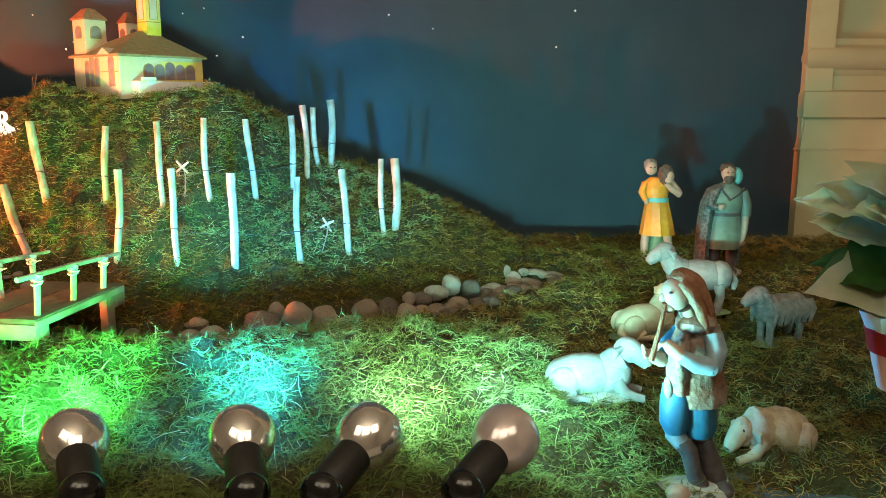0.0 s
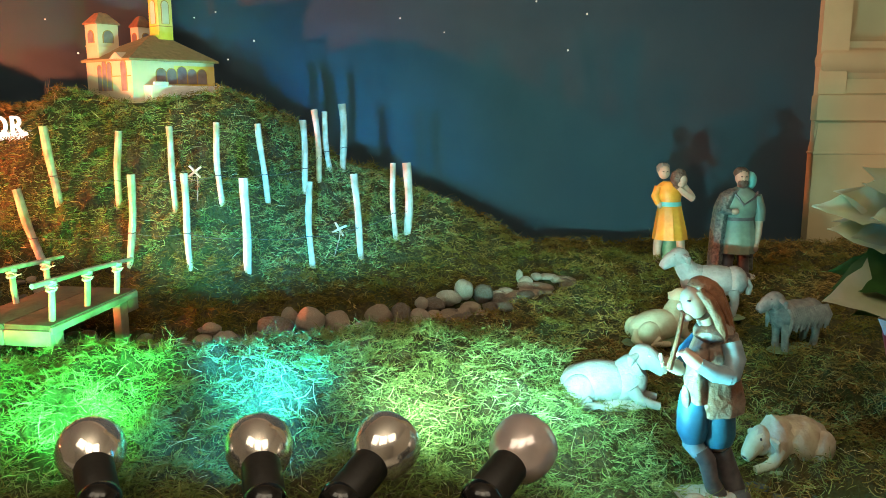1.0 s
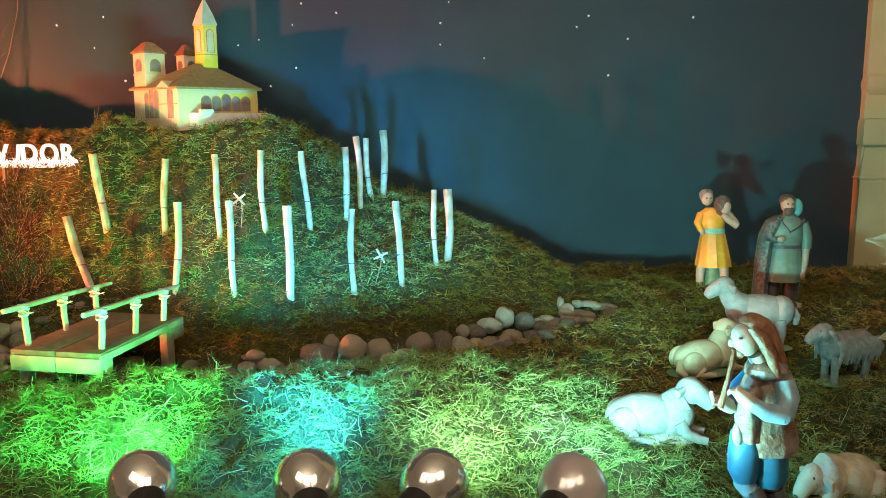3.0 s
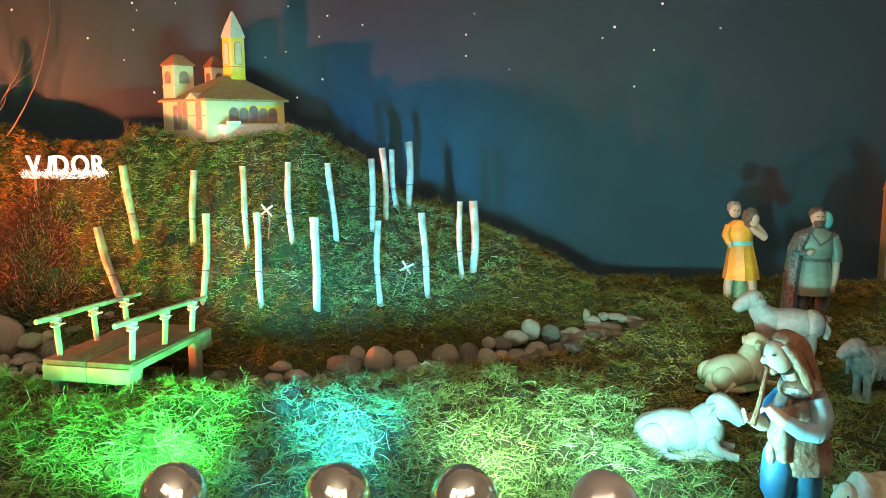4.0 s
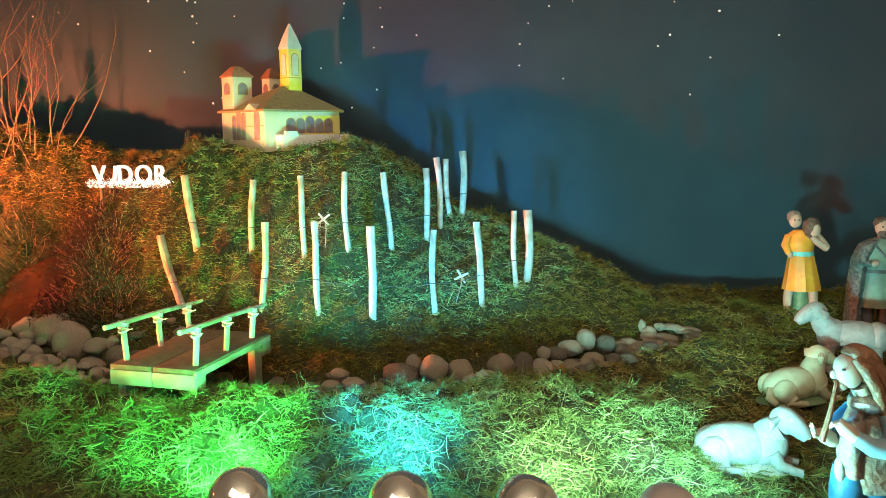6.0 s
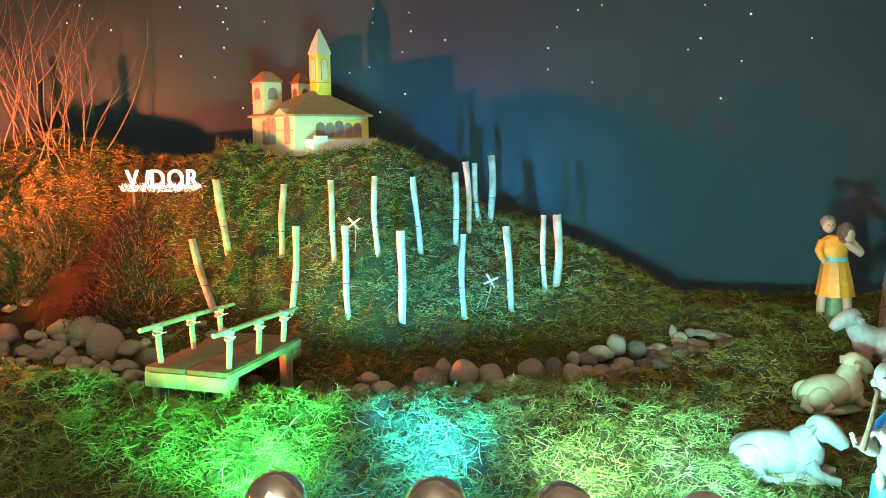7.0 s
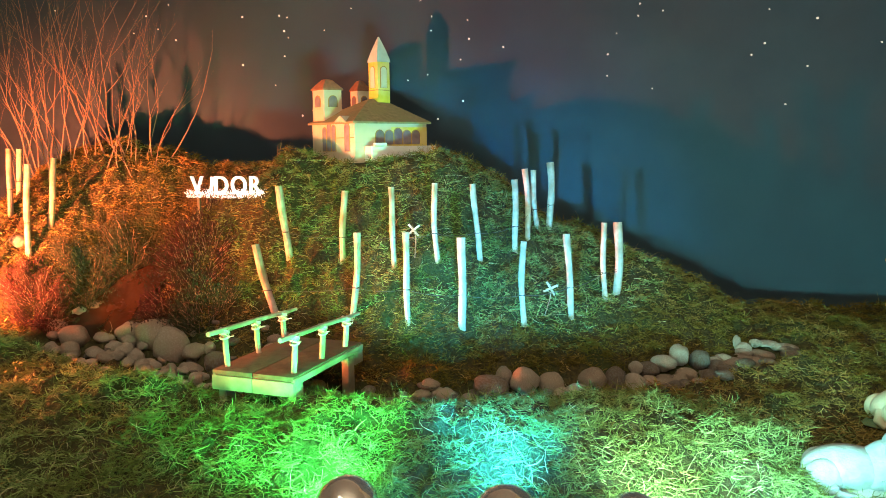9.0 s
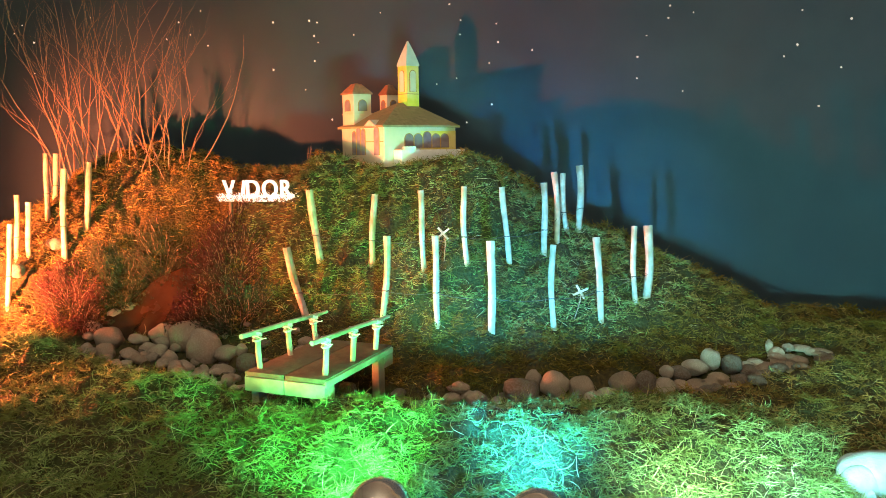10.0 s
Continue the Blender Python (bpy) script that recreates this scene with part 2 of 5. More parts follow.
def height(x, y):
    """The height of the moss bed over the platform, without its small lumps."""
    x, y = np.asarray(x, float), np.asarray(y, float)
    low = np.interp(x, MEADOW_X, MEADOW_Z)
    low = low - 0.065 * smooth(1.55, 1.2, y)
    g = low + (0.165 - low) * smooth(1.7, 2.75, y)
    # the shallow bed of the stream, from the pond under the bridge to the flat stones
    line = np.interp(x, STREAM_X, STREAM_Y)
    width = np.interp(x, (-2.1, -1.5, -1.0, -0.5, 0.4), (0.13, 0.2, 0.12, 0.07, 0.05))
    g = g - 0.045 * np.exp(-((y - line) / width) ** 2) * smooth(0.55, 0.3, x)
    # the meadow's bank, which hides the bed from the bulbs
    edge = np.interp(x, (-1.3, -1.04, -0.73, -0.54, -0.44, -0.28, 0.06, 0.32), (1.81, 1.76, 1.74, 1.74, 1.85, 1.88, 1.96, 2.22))
    g = g + 0.062 * smooth(1.42, 1.70, y) * smooth(0.07, -0.05, y - edge) * smooth(0.42, 0.0, x) * smooth(-1.75, -1.4, x) * (1 - 0.75 * np.exp(-((x + 1.03) / 0.20) ** 4))
    g = g + 0.105 * np.exp(-((x + 1.92) / 0.34) ** 2 - ((y - 1.85) / 0.12) ** 2)
    foot, top = np.interp(x, FOOT_X, FOOT_Y), np.interp(x, RIDGE_X, RIDGE_Z)
    crown = 2.86 - 0.13 * smooth(-1.45, -1.30, x) * smooth(-0.55, -0.75, x)
    u = np.clip((y - foot) / (crown - foot), 0, 1.0)
    z = g + (top - g) * (0.55 * u + 0.45 * u * u * (3 - 2 * u))
    # the gully of the little waterfall
    middle, half = np.interp(y, (2.2, 2.45, 2.7), (-1.84, -1.82, -1.72)), np.interp(y, (2.2, 2.45, 2.7), (0.20, 0.165, 0.10))
    z = z - np.maximum(0, np.minimum(0.22, z - 0.11 - 0.5 * (y - 2.2))) * np.exp(-np.abs((x - middle) / half) ** 3) * smooth(2.2, 2.38, y) * smooth(2.84, 2.62, y)
    # the shelf under the lit letters
    z = z + 0.13 * np.exp(-((x + 1.49) / 0.17) ** 2 - ((y - 2.545) / 0.09) ** 2)
    z = z - np.maximum(0, z - 0.712) * terrace(x, y)
    return z - 0.6 * (z - 0.1) * smooth(3.02, 3.16, y)


def lumps(x, y):
    """Low cushions in the moss."""
    a = np.sin(17 * x + 3 * np.sin(9 * y)) * np.sin(14 * y + 2 * np.sin(11 * x))
    b = np.sin(43 * x + 2.5 * np.sin(27 * y)) * np.sin(39 * y + 2.5 * np.sin(31 * x))
    c = np.sin(96 * x + 3 * np.sin(61 * y)) * np.sin(103 * y + 3 * np.sin(57 * x))
    d = np.sin(29 * x + 2.7 * np.sin(23 * y + 1)) * np.sin(33 * y + 2.4 * np.sin(19 * x))
    return (0.012 * a + 0.014 * b + 0.007 * c + 0.016 * d * smooth(1.95, 1.75, y) * smooth(1.15, 1.35, y)) * (1 - 0.75 * terrace(x, y))


def ground_z(x, y):
    return float(height(x, y) + lumps(x, y))


def build_ground():
    xs, ys = np.linspace(-3.6, 1.6, 520), np.linspace(1.0, 3.15, 215)
    gx, gy = np.meshgrid(xs, ys)
    gz = height(gx, gy) + lumps(gx, gy) - 0.004
    verts = np.stack([gx, gy, gz], -1).reshape(-1, 3)
    n = len(xs)
    i = np.arange(len(ys) - 1)[:, None] * n + np.arange(n - 1)[None]
    faces = np.stack([i, i + 1, i + n + 1, i + n], -1).reshape(-1, 4)
    me = bpy.data.meshes.new("ground")
    me.from_pydata(verts.tolist(), [], faces.tolist())
    me.materials.append(SOIL)
    me.shade_smooth()
    tagged(new("ground", me), "mossy model landscape with a steep hill", "ground", kind="structure")


def strands(name, label, material, count, area, length, width, seed, keep, flat=0.5, steps=4, curl=2.6, tuft=0.0):
    """Curled flat strands over the moss bed; tuft: the radius of the cushions that they spread from, 0 for loose strands."""
    rng = np.random.default_rng(seed)
    x = rng.uniform(area[0], area[1], count)
    y = rng.uniform(area[2], area[3], count)
    a = rng.uniform(0, 2 * np.pi, count)
    dome = np.zeros(count)
    if tuft:
        pick = rng.integers(0, max(1, count // 38), count)
        big = rng.uniform(0.6, 1.5, count)[pick] * tuft
        r = np.abs(rng.normal(0, 0.55, count))
        x, y = x[pick] + big * r * np.cos(a), y[pick] + big * r * np.sin(a)
        dome = big * 0.85 * (np.exp(-1.6 * r * r) - 0.25) * rng.uniform(0.5, 1.0, count)
        a = a + rng.normal(0, 0.7, count)
    ok = rng.random(count) < keep(x, y)
    x, y, a, dome = x[ok], y[ok], a[ok], dome[ok]
    n = len(x)
    z = height(x, y) + lumps(x, y) - 0.004 + np.maximum(dome, 0)
    e = 0.01
    slope = np.stack([-(height(x + e, y) - height(x - e, y)) / (2 * e), -(height(x, y + e) - height(x, y - e)) / (2 * e), np.ones(n)], -1)
    slope /= np.linalg.norm(slope, axis=1)[:, None]
    out = np.stack([np.cos(a), np.sin(a), np.zeros(n)], -1)
    side = np.stack([-np.sin(a), np.cos(a), np.zeros(n)], -1)
    long = rng.uniform(*length, n)[:, None]
    up = rng.uniform(0.1, 1.0, n)[:, None] ** (1 / (1.3 - flat))
    way = slope * up + out * (1.15 - up)
    way /= np.linalg.norm(way, axis=1)[:, None]
    p = np.stack([x, y, z], -1)
    bend = rng.normal(0, 0.9, (n, 1)) * side + rng.uniform(-0.2, 0.9, (n, 1)) * (out - slope * 0.9)
    wide = rng.uniform(*width, n)[:, None]
    flatside = np.cross(way, rng.normal(0, 1, (n, 3)))
    flatside /= np.linalg.norm(flatside, axis=1)[:, None]
    turn = rng.uniform(-1.1, 1.1, (n, 1))
    bend2 = np.cross(bend, way)
    rows = []
    for k in range(steps + 1):
        w = wide * (1 - 0.75 * (k / steps) ** 2) * 0.5
        if k < steps:
            rows += [p - flatside * w, p + flatside * w]
        else:
            rows += [p]
        way = way + (bend * np.cos(turn * k) + bend2 * np.sin(turn * k)) * (curl / steps)
        way /= np.linalg.norm(way, axis=1)[:, None]
        p = p + way * long / steps
    verts = np.stack(rows, 1)
    per = verts.shape[1]
    base = np.arange(n)[:, None] * per
    quads = [base + np.array([2 * k, 2 * k + 1, 2 * k + 3, 2 * k + 2]) for k in range(steps - 1)]
    tip = base + np.array([2 * steps - 2, 2 * steps - 1, 2 * steps])
    loops = np.concatenate(quads + [tip], 1).astype(np.int32)
    sizes = np.tile(np.array([4] * (steps - 1) + [3]), n)
    starts = np.concatenate([[0], np.cumsum(sizes)[:-1]]).astype(np.int32)
    me = bpy.data.meshes.new(name)
    me.vertices.add(n * per)
    me.vertices.foreach_set("co", verts.reshape(-1).astype(np.float32))
    me.loops.add(loops.size)
    me.loops.foreach_set("vertex_index", loops.reshape(-1))
    me.polygons.add(len(sizes))
    me.polygons.foreach_set("loop_start", starts)
    me.update(calc_edges=True)
    me.materials.append(material)
    tagged(new(name, me), label, "moss", kind="stuff")


def stream_gap(x, y):
    """1 where moss grows, 0 on the stream's stones and the gully."""
    line = np.interp(x, STREAM_X, STREAM_Y)
    width = np.interp(x, (-2.1, -1.5, -1.0, -0.5, 0.05, 0.4), (0.12, 0.17, 0.10, 0.075, 0.09, 0.06))
    bed = (np.abs(y - line) < width) & (x < 0.42) & (x > -2.05)
    gully = (np.abs(x + 1.86 - 0.7 * (y - 2.4)) < 0.09) & (y > 2.2) & (y < 2.68)
    return np.where(bed | gully | church_plot(x, y), 0.0, 1.0)


def church_plot(x, y):
    """True under the model church and its terrace."""
    c, s = math.cos(radians(52)), math.sin(radians(52))
    u, v = (x + 1.083) * c + (y - 2.720) * s, -(x + 1.083) * s + (y - 2.720) * c
    return (u > -0.02) & (u < 0.36) & (v > -0.075) & (v < 0.32)


def clumps(x, y):
    """Thick tufts with thin places between them."""
    a = np.sin(31 * x + 2.2 * np.sin(17 * y)) * np.sin(29 * y + 2.2 * np.sin(19 * x)) + 0.6 * np.sin(67 * x + 2 * np.sin(41 * y)) * np.sin(71 * y + 2 * np.sin(43 * x))
    return np.clip(0.72 + 0.55 * a, 0.12, 1)


def lush(x, y):
    """How fresh the moss is: the meadow and the hill's front, not the back right."""
    v = smooth(2.12, 1.9, y) * smooth(0.75, 0.25, x + 0.35 * np.sin(7 * y)) + smooth(2.2, 2.36, y) * smooth(-0.05, -0.35, x - 0.3 * (y - 2.3)) * smooth(-1.75, -1.3, x)
    return np.clip(v, 0.08, 1)


def olive(x, y):
    """Olive moss: partly painted shade at the hill's foot, dull patches behind the flock."""
    line = np.interp(x, STREAM_X, STREAM_Y)
    foot = smooth(0.03, 0.08, y - line) * smooth(0.34, 0.20, y - line) * smooth(-1.15, -1.0, x) * smooth(0.5, 0.3, x)
    back = smooth(0.35, 0.6, x) * smooth(2.0, 2.3, y) * np.clip(0.5 + 1.2 * np.sin(5 * x + 2 * np.sin(6 * y)) * np.sin(7 * y), 0, 1)
    return np.clip(foot + back, 0, 1)


def build_moss():
    near, far = (-2.2, 1.25, 1.06, 2.04), (-2.85, 1.5, 2.04, 3.08)
    strands("moss", "fresh green curled moss over the meadow", MOSS, 250000, near, (0.014, 0.044), (0.0010, 0.0024), 1,
            lambda x, y: stream_gap(x, y) * clumps(x, y) * np.clip(lush(x, y), 0.15, 1), steps=4, curl=4.4, flat=0.75, tuft=0.020)
    strands("dry_moss", "brown and olive dry moss over the meadow", MOSS_DRY, 130000, near, (0.014, 0.042), (0.0010, 0.0024), 2,
            lambda x, y: stream_gap(x, y) * clumps(x + 3, y) * (1.03 - 0.96 * lush(x, y)), steps=4, curl=4.4, flat=0.75, tuft=0.020)
    strands("hill_moss", "fresh green curled moss over the hill", MOSS, 260000, far, (0.012, 0.030), (0.0011, 0.0026), 4,
            lambda x, y: stream_gap(x, y) * clumps(x, y) * lush(x, y) * (1 - 0.8 * olive(x, y)), steps=4, curl=3.4, flat=0.7, tuft=0.020)
    strands("dry_hill_moss", "brown and olive dry moss over the hills", MOSS_DRY, 220000, far, (0.012, 0.030), (0.0011, 0.0026), 5,
            lambda x, y: stream_gap(x, y) * clumps(x + 3, y) * (1.1 - 0.7 * lush(x, y)) * (1 - 0.85 * olive(x, y)), steps=4, curl=3.4, flat=0.7, tuft=0.020)
    strands("olive_moss", "olive moss along the hill's foot, its dullness partly painted shade", OLIVE, 230000, (-1.2, 1.5, 1.98, 3.1), (0.012, 0.03), (0.0013, 0.0026), 6,
            lambda x, y: stream_gap(x, y) * clumps(x + 1, y) * olive(x, y), steps=4, curl=3.4, flat=0.7, tuft=0.020)
    strands("hay", "pale loose hay strands lying over the moss", HAY, 20000, (-2.2, 1.25, 1.06, 3.1), (0.03, 0.075), (0.0009, 0.0018), 3,
            lambda x, y: stream_gap(x, y) * (0.12 + 0.5 * lush(x, y)) * (1 - 0.8 * olive(x, y)), flat=0.9, curl=2.2)


# ---- structure ----
def box_mesh(name, lo, hi, material, label, category, bevel=0.0):
    bm = bmesh.new()
    c = [(a + b) / 2 for a, b in zip(lo, hi)]
    slab(bm, [b - a for a, b in zip(lo, hi)], Matrix.Translation(c), bevel)
    return tagged(part(name, bm, material), label, category, kind="structure")


def build_hall():
    box_mesh("floor", (-6, -5, -0.85), (5, 4.2, -0.75), FLOOR, "plain brown floor of the hall", "floor")
    box_mesh("ceiling", (-6, -5, 4.2), (5, 4.2, 4.3), HALL, "plain pale ceiling of the hall", "ceiling")
    box_mesh("wall_back", (-6, -5.1, -0.75), (5, -5, 4.2), HALL, "plain plaster wall behind the viewer", "wall")
    box_mesh("wall_front", (-6, 4.0, -0.75), (5, 4.2, 4.2), HALL, "plain plaster wall behind the cloth", "wall")
    box_mesh("wall_left", (-6.1, -5, -0.75), (-6, 4.2, 4.2), HALL, "plain plaster side wall of the hall", "wall")
    box_mesh("wall_right", (5, -5, -0.75), (5.1, 4.2, 4.2), HALL, "plain plaster side wall of the hall", "wall")
    box_mesh("platform", (-3.7, 0.98, -0.75), (1.62, 3.1, -0.02), BLACK_CLOTH, "low platform draped with dark cloth", "platform", 0.01)


def build_backdrop():
    """The night-sky cloth, hanging in slack vertical folds."""
    bm = bmesh.new()
    nx, nz = 160, 24
    grid = []
    for j in range(nz + 1):
        z = -0.3 + 2.9 * j / nz
        row = []
        for i in range(nx + 1):
            x = -4.6 + 6.02 * i / nx
            fold = 0.006 * math.sin(5.2 * x + 0.7 * math.sin(2 * x)) + 0.003 * math.sin(13.0 * x + z)
            row.append(bm.verts.new((x, 3.18 + fold, z)))
        grid.append(row)
    for a, b in zip(grid, grid[1:]):
        for i in range(nx):
            bm.faces.new((a[i], a[i + 1], b[i + 1], b[i]))
    bmesh.ops.solidify(bm, geom=bm.faces[:], thickness=0.004)
    tagged(part("backdrop", bm, CLOTH), "dark blue night-sky cloth hanging behind the landscape", "backdrop", kind="structure")


def build_pillar():
    """The hall's stone pilaster with its moulded base, beside the cloth."""
    bm = bmesh.new()
    profile = [(0.0, -0.75), (0.0, 0.515), (0.004, 0.517), (0.004, 0.523), (0.0, 0.525), (0.0, 0.632), (0.008, 0.636), (0.016, 0.640), (0.016, 0.725),
               (0.012, 0.732), (-0.012, 0.738), (-0.020, 0.765), (-0.022, 0.79), (-0.012, 0.802), (-0.010, 0.812), (0.002, 0.820), (0.014, 0.838),
               (0.017, 0.856), (0.012, 0.876), (0.0, 0.89), (-0.02, 0.897), (-0.026, 0.905), (-0.028, 0.925), (-0.06, 0.94), (-0.075, 0.965), (-0.083, 1.01),
               (-0.085, 1.10), (-0.085, 4.2)]
    rings = []
    for off, z in profile:
        off = off - 0.017 if z > 0.63 else off
        z = 0.7 + (z - 0.7) * 1.043
        x0, x1, y0, y1 = 1.388 - off, 2.45 + off, 3.13 - off, 4.0
        rings.append([bm.verts.new(v) for v in ((x0, y1, z), (x0, y0, z), (x1, y0, z), (x1, y1, z))])
    for a, b in zip(rings, rings[1:]):
        for k in range(3):
            bm.faces.new((a[k], a[k + 1], b[k + 1], b[k]))
    bm.faces.new(rings[-1])
    bmesh.ops.recalc_face_normals(bm, faces=bm.faces[:])
    tagged(part("pillar", bm, PLASTER), "beige stone pilaster with a moulded base", "pillar", kind="structure")
    box_mesh("pillar_return", (1.394, 3.15, -0.75), (1.50, 4.0, 4.2), PLASTER, "plain beige stone strip behind the pilaster", "pillar")


STAR_ROWS = [
    [(-2.15, 1.327), (-2.096, 1.271), (-2.213, 1.258), (-2.041, 1.369), (-2.014, 1.222), (-1.703, 1.304), (-1.709, 1.108), (-1.539, 1.303), (-1.504, 1.294), (-1.519, 1.24), (-1.502, 1.212), (-1.52, 1.138), (-1.565, 1.021), (-1.449, 0.894), (-1.343, 1.236), (-1.226, 1.318)],
    [(-0.937, 1.336), (-0.892, 1.272), (-0.895, 1.217), (-0.748, 1.252), (-0.742, 1.18), (-0.777, 1.101), (-0.911, 1.046), (-0.993, 1.026), (-0.768, 0.939), (-0.871, 0.87), (-0.606, 1.144), (-0.174, 1.179), (-0.206, 1.102), (-0.207, 1.022), (-0.039, 0.97), (-0.091, 1.284)],
    [(-0.096, 1.24), (-0.007, 1.255), (0.355, 1.123), (0.311, 1.083), (0.367, 1.243), (0.53, 1.205), (0.504, 1.037), (0.435, 0.902), (-2.902, 1.274), (-2.908, 1.137), (-2.959, 1.355), (-2.593, 1.369), (-3.006, 1.319), (0.746, 1.113)],
]


def build_stars():
    first = None
    for row in STAR_ROWS:
        for x, z in row:
            m = pose(x, 3.166, z)
            if first is None:
                bm = bmesh.new()
                ball(bm, (0, 0, 0), 0.0031, seg=8, rings=6)
                first = tagged(part("star_light", bm, STAR), "tiny warm white light set in the night cloth", "fairy light", "stars on the cloth")
                first.matrix_world = m
            else:
                copy_thing(first, m @ Matrix.Scale(0.7 + 0.6 * ((x * 37.7 + z * 91.3) % 1.0), 4))


# ---- vineyard stakes ----
# foot x, foot y, lean in x, rise, radius
STAKES = [
    (-1.203, 2.418, -0.038, 0.226, 0.0125), (-1.022, 2.413, 0.010, 0.226, 0.0105), (-0.841, 2.389, -0.010, 0.242, 0.0095), (-0.704, 2.409, -0.012, 0.240, 0.0095), (-0.580, 2.483, -0.028, 0.238, 0.0095),
    (-1.197, 2.289, -0.072, 0.215, 0.0125), (-0.940, 2.260, 0.020, 0.256, 0.0105), (-0.761, 2.254, -0.008, 0.262, 0.0100), (-0.599, 2.267, -0.004, 0.262, 0.0125), (-0.424, 2.334, -0.005, 0.246, 0.0095), (-0.286, 2.413, -0.020, 0.250, 0.0105),
    (-0.190, 2.541, -0.009, 0.242, 0.0090), (-0.157, 2.588, 0.002, 0.230, 0.0135),
    (-0.485, 2.589, -0.003, 0.234, 0.0105), (-0.451, 2.666, -0.012, 0.234, 0.0100), (-0.427, 2.765, -0.020, 0.202, 0.0100), (-0.395, 2.820, 0.003, 0.226, 0.0125),
]
LEFT_STAKES = [
    (-2.268, 2.213, 0.028, 0.277, 0.0090), (-2.329, 2.335, 0.012, 0.226, 0.0085), (-2.291, 2.353, 0.005, 0.193, 0.0095), (-2.331, 2.501, 0.004, 0.227, 0.0100), (-2.380, 2.598, 0.016, 0.180, 0.0100), (-2.176, 2.390, 0.015, 0.320, 0.0105), (-2.154, 2.488, 0.022, 0.231, 0.0115),
]


def stake(x, y, lean, rise, r, seed, label, group):
    rnd = random.Random(seed)
    z = ground_z(x, y)
    pts, radii, n = [], [], 9
    b1, b2, ph = rnd.uniform(-0.006, 0.006), rnd.uniform(-0.004, 0.004), rnd.uniform(0, 6)
    for k in range(n):
        u = k / (n - 1)
        bow = math.sin(u * math.pi) * b1 + math.sin(u * 7 + ph) * 0.0016
        pts.append((lean * u + bow, 0.012 * u + math.sin(u * math.pi) * b2, -0.03 + (rise + 0.03) * u))
        radii.append(r * (0.92 + 0.12 * u + 0.06 * math.sin(11 * u + ph)))
    bm = bmesh.new()
    tube(bm, pts, radii, 9)
    ob = tagged(part("vineyard_stake", bm, STICK), label, "wooden stake", group)
    ob.matrix_world = pose(x, y, z)
    bm = bmesh.new()
    u = 0.42
    c = Vector((lean * u + math.sin(u * math.pi) * b1, 0.012 * u, -0.03 + (rise + 0.03) * u))
    ring = [c + Vector((math.cos(a) * r * 1.08, math.sin(a) * r * 1.08, rnd.uniform(-0.001, 0.001))) for a in [2 * math.pi * k / 12 for k in range(13)]]
    tube(bm, ring, 0.0014, 5)
    part("wire_tie", bm, WIRE, ob, "dark wire twisted round the stake")
    return Vector((x, y, z)) + c


def strung(points, label):
    """A slack wire through the stakes' ties."""
    bm = bmesh.new()
    path = []
    for a, b in zip(points, points[1:]):
        path += [a.lerp(b, k / 6) - Vector((0, 0.011, 0.008 * math.sin(math.pi * k / 6))) for k in range(6)]
    tube(bm, path + [points[-1] - Vector((0, 0.011, 0))], 0.0009, 5)
    tagged(part("fence_wire", bm, WIRE), label, "wire", "wires between the stakes")


def cross_tie(x, y, z, turn):
    """Two short white sticks crossed on a thin stem."""
    ob = anchor("cross_marker", pose(x, y, z, 0, turn, 0), "two short pale sticks bound crosswise on a stem", "marker", "crossed sticks")
    for a in (38, -48):
        bm = bmesh.new()
        d = Vector((math.cos(radians(a)), 0, math.sin(radians(a)))) * 0.024
        tube(bm, [-d, d * 0.1, d], [0.0034, 0.0042, 0.0032], 6)
        part("stick", bm, STICK, ob)
    bm = bmesh.new()
    tube(bm, [(0.002, 0.006, 0.004), (0.005, 0.008, -0.03), (0.0, 0.01, -0.09)], 0.0016, 5)
    part("stem", bm, TWIG, ob, "thin dry stem")


def build_stakes():
    ties = [stake(*row, 40 + i, "peeled pale wooden stake on the mossy hill", "stakes on the hill") for i, row in enumerate(STAKES)]
    left = [stake(*row, 80 + i, "peeled wooden stake on the orange-lit slope", "stakes on the side slope") for i, row in enumerate(LEFT_STAKES)]
    strung(ties[0:5] + [ties[13]], "thin wire between the upper stakes")
    strung(ties[5:13], "thin wire between the lower stakes")
    strung(ties[13:17], "thin wire between the stakes by the ridge")
    strung([left[0], left[5], left[6]], "thin wire between the stakes of the side slope")
    cross_tie(-0.775, 2.385, 0.506, 0)
    cross_tie(-0.351, 2.395, 0.332, 12)


# ---- church model ----
WALL_CREAM = shader("cream_painted_board", (0.72, 0.62, 0.45), (0.82, 0.74, 0.58), 40, 0.6, bump=0.08, third=(0.78, 0.64, 0.44), wide=10)
WALL_YELLOW = shader("yellow_paint_and_light", (0.72, 0.55, 0.05), (0.82, 0.66, 0.10), 40, 0.6, bump=0.08, third=(0.80, 0.68, 0.25), wide=10)
WALL_WHITE = shader("white_painted_board", (0.74, 0.74, 0.72), (0.84, 0.84, 0.82), 40, 0.6, bump=0.08)
ROOF_BROWN = shader("brown_painted_roof", (0.22, 0.17, 0.085), (0.34, 0.27, 0.14), 60, 0.8, bump=0.3, third=(0.27, 0.23, 0.11), wide=14)
ROOF_RED = shader("red_brown_roof", (0.25, 0.12, 0.07), (0.36, 0.18, 0.10), 60, 0.8, bump=0.25)
SPIRE_GREEN = shader("pale_green_spire", (0.45, 0.55, 0.50), (0.58, 0.66, 0.60), 40, 0.6, bump=0.08)
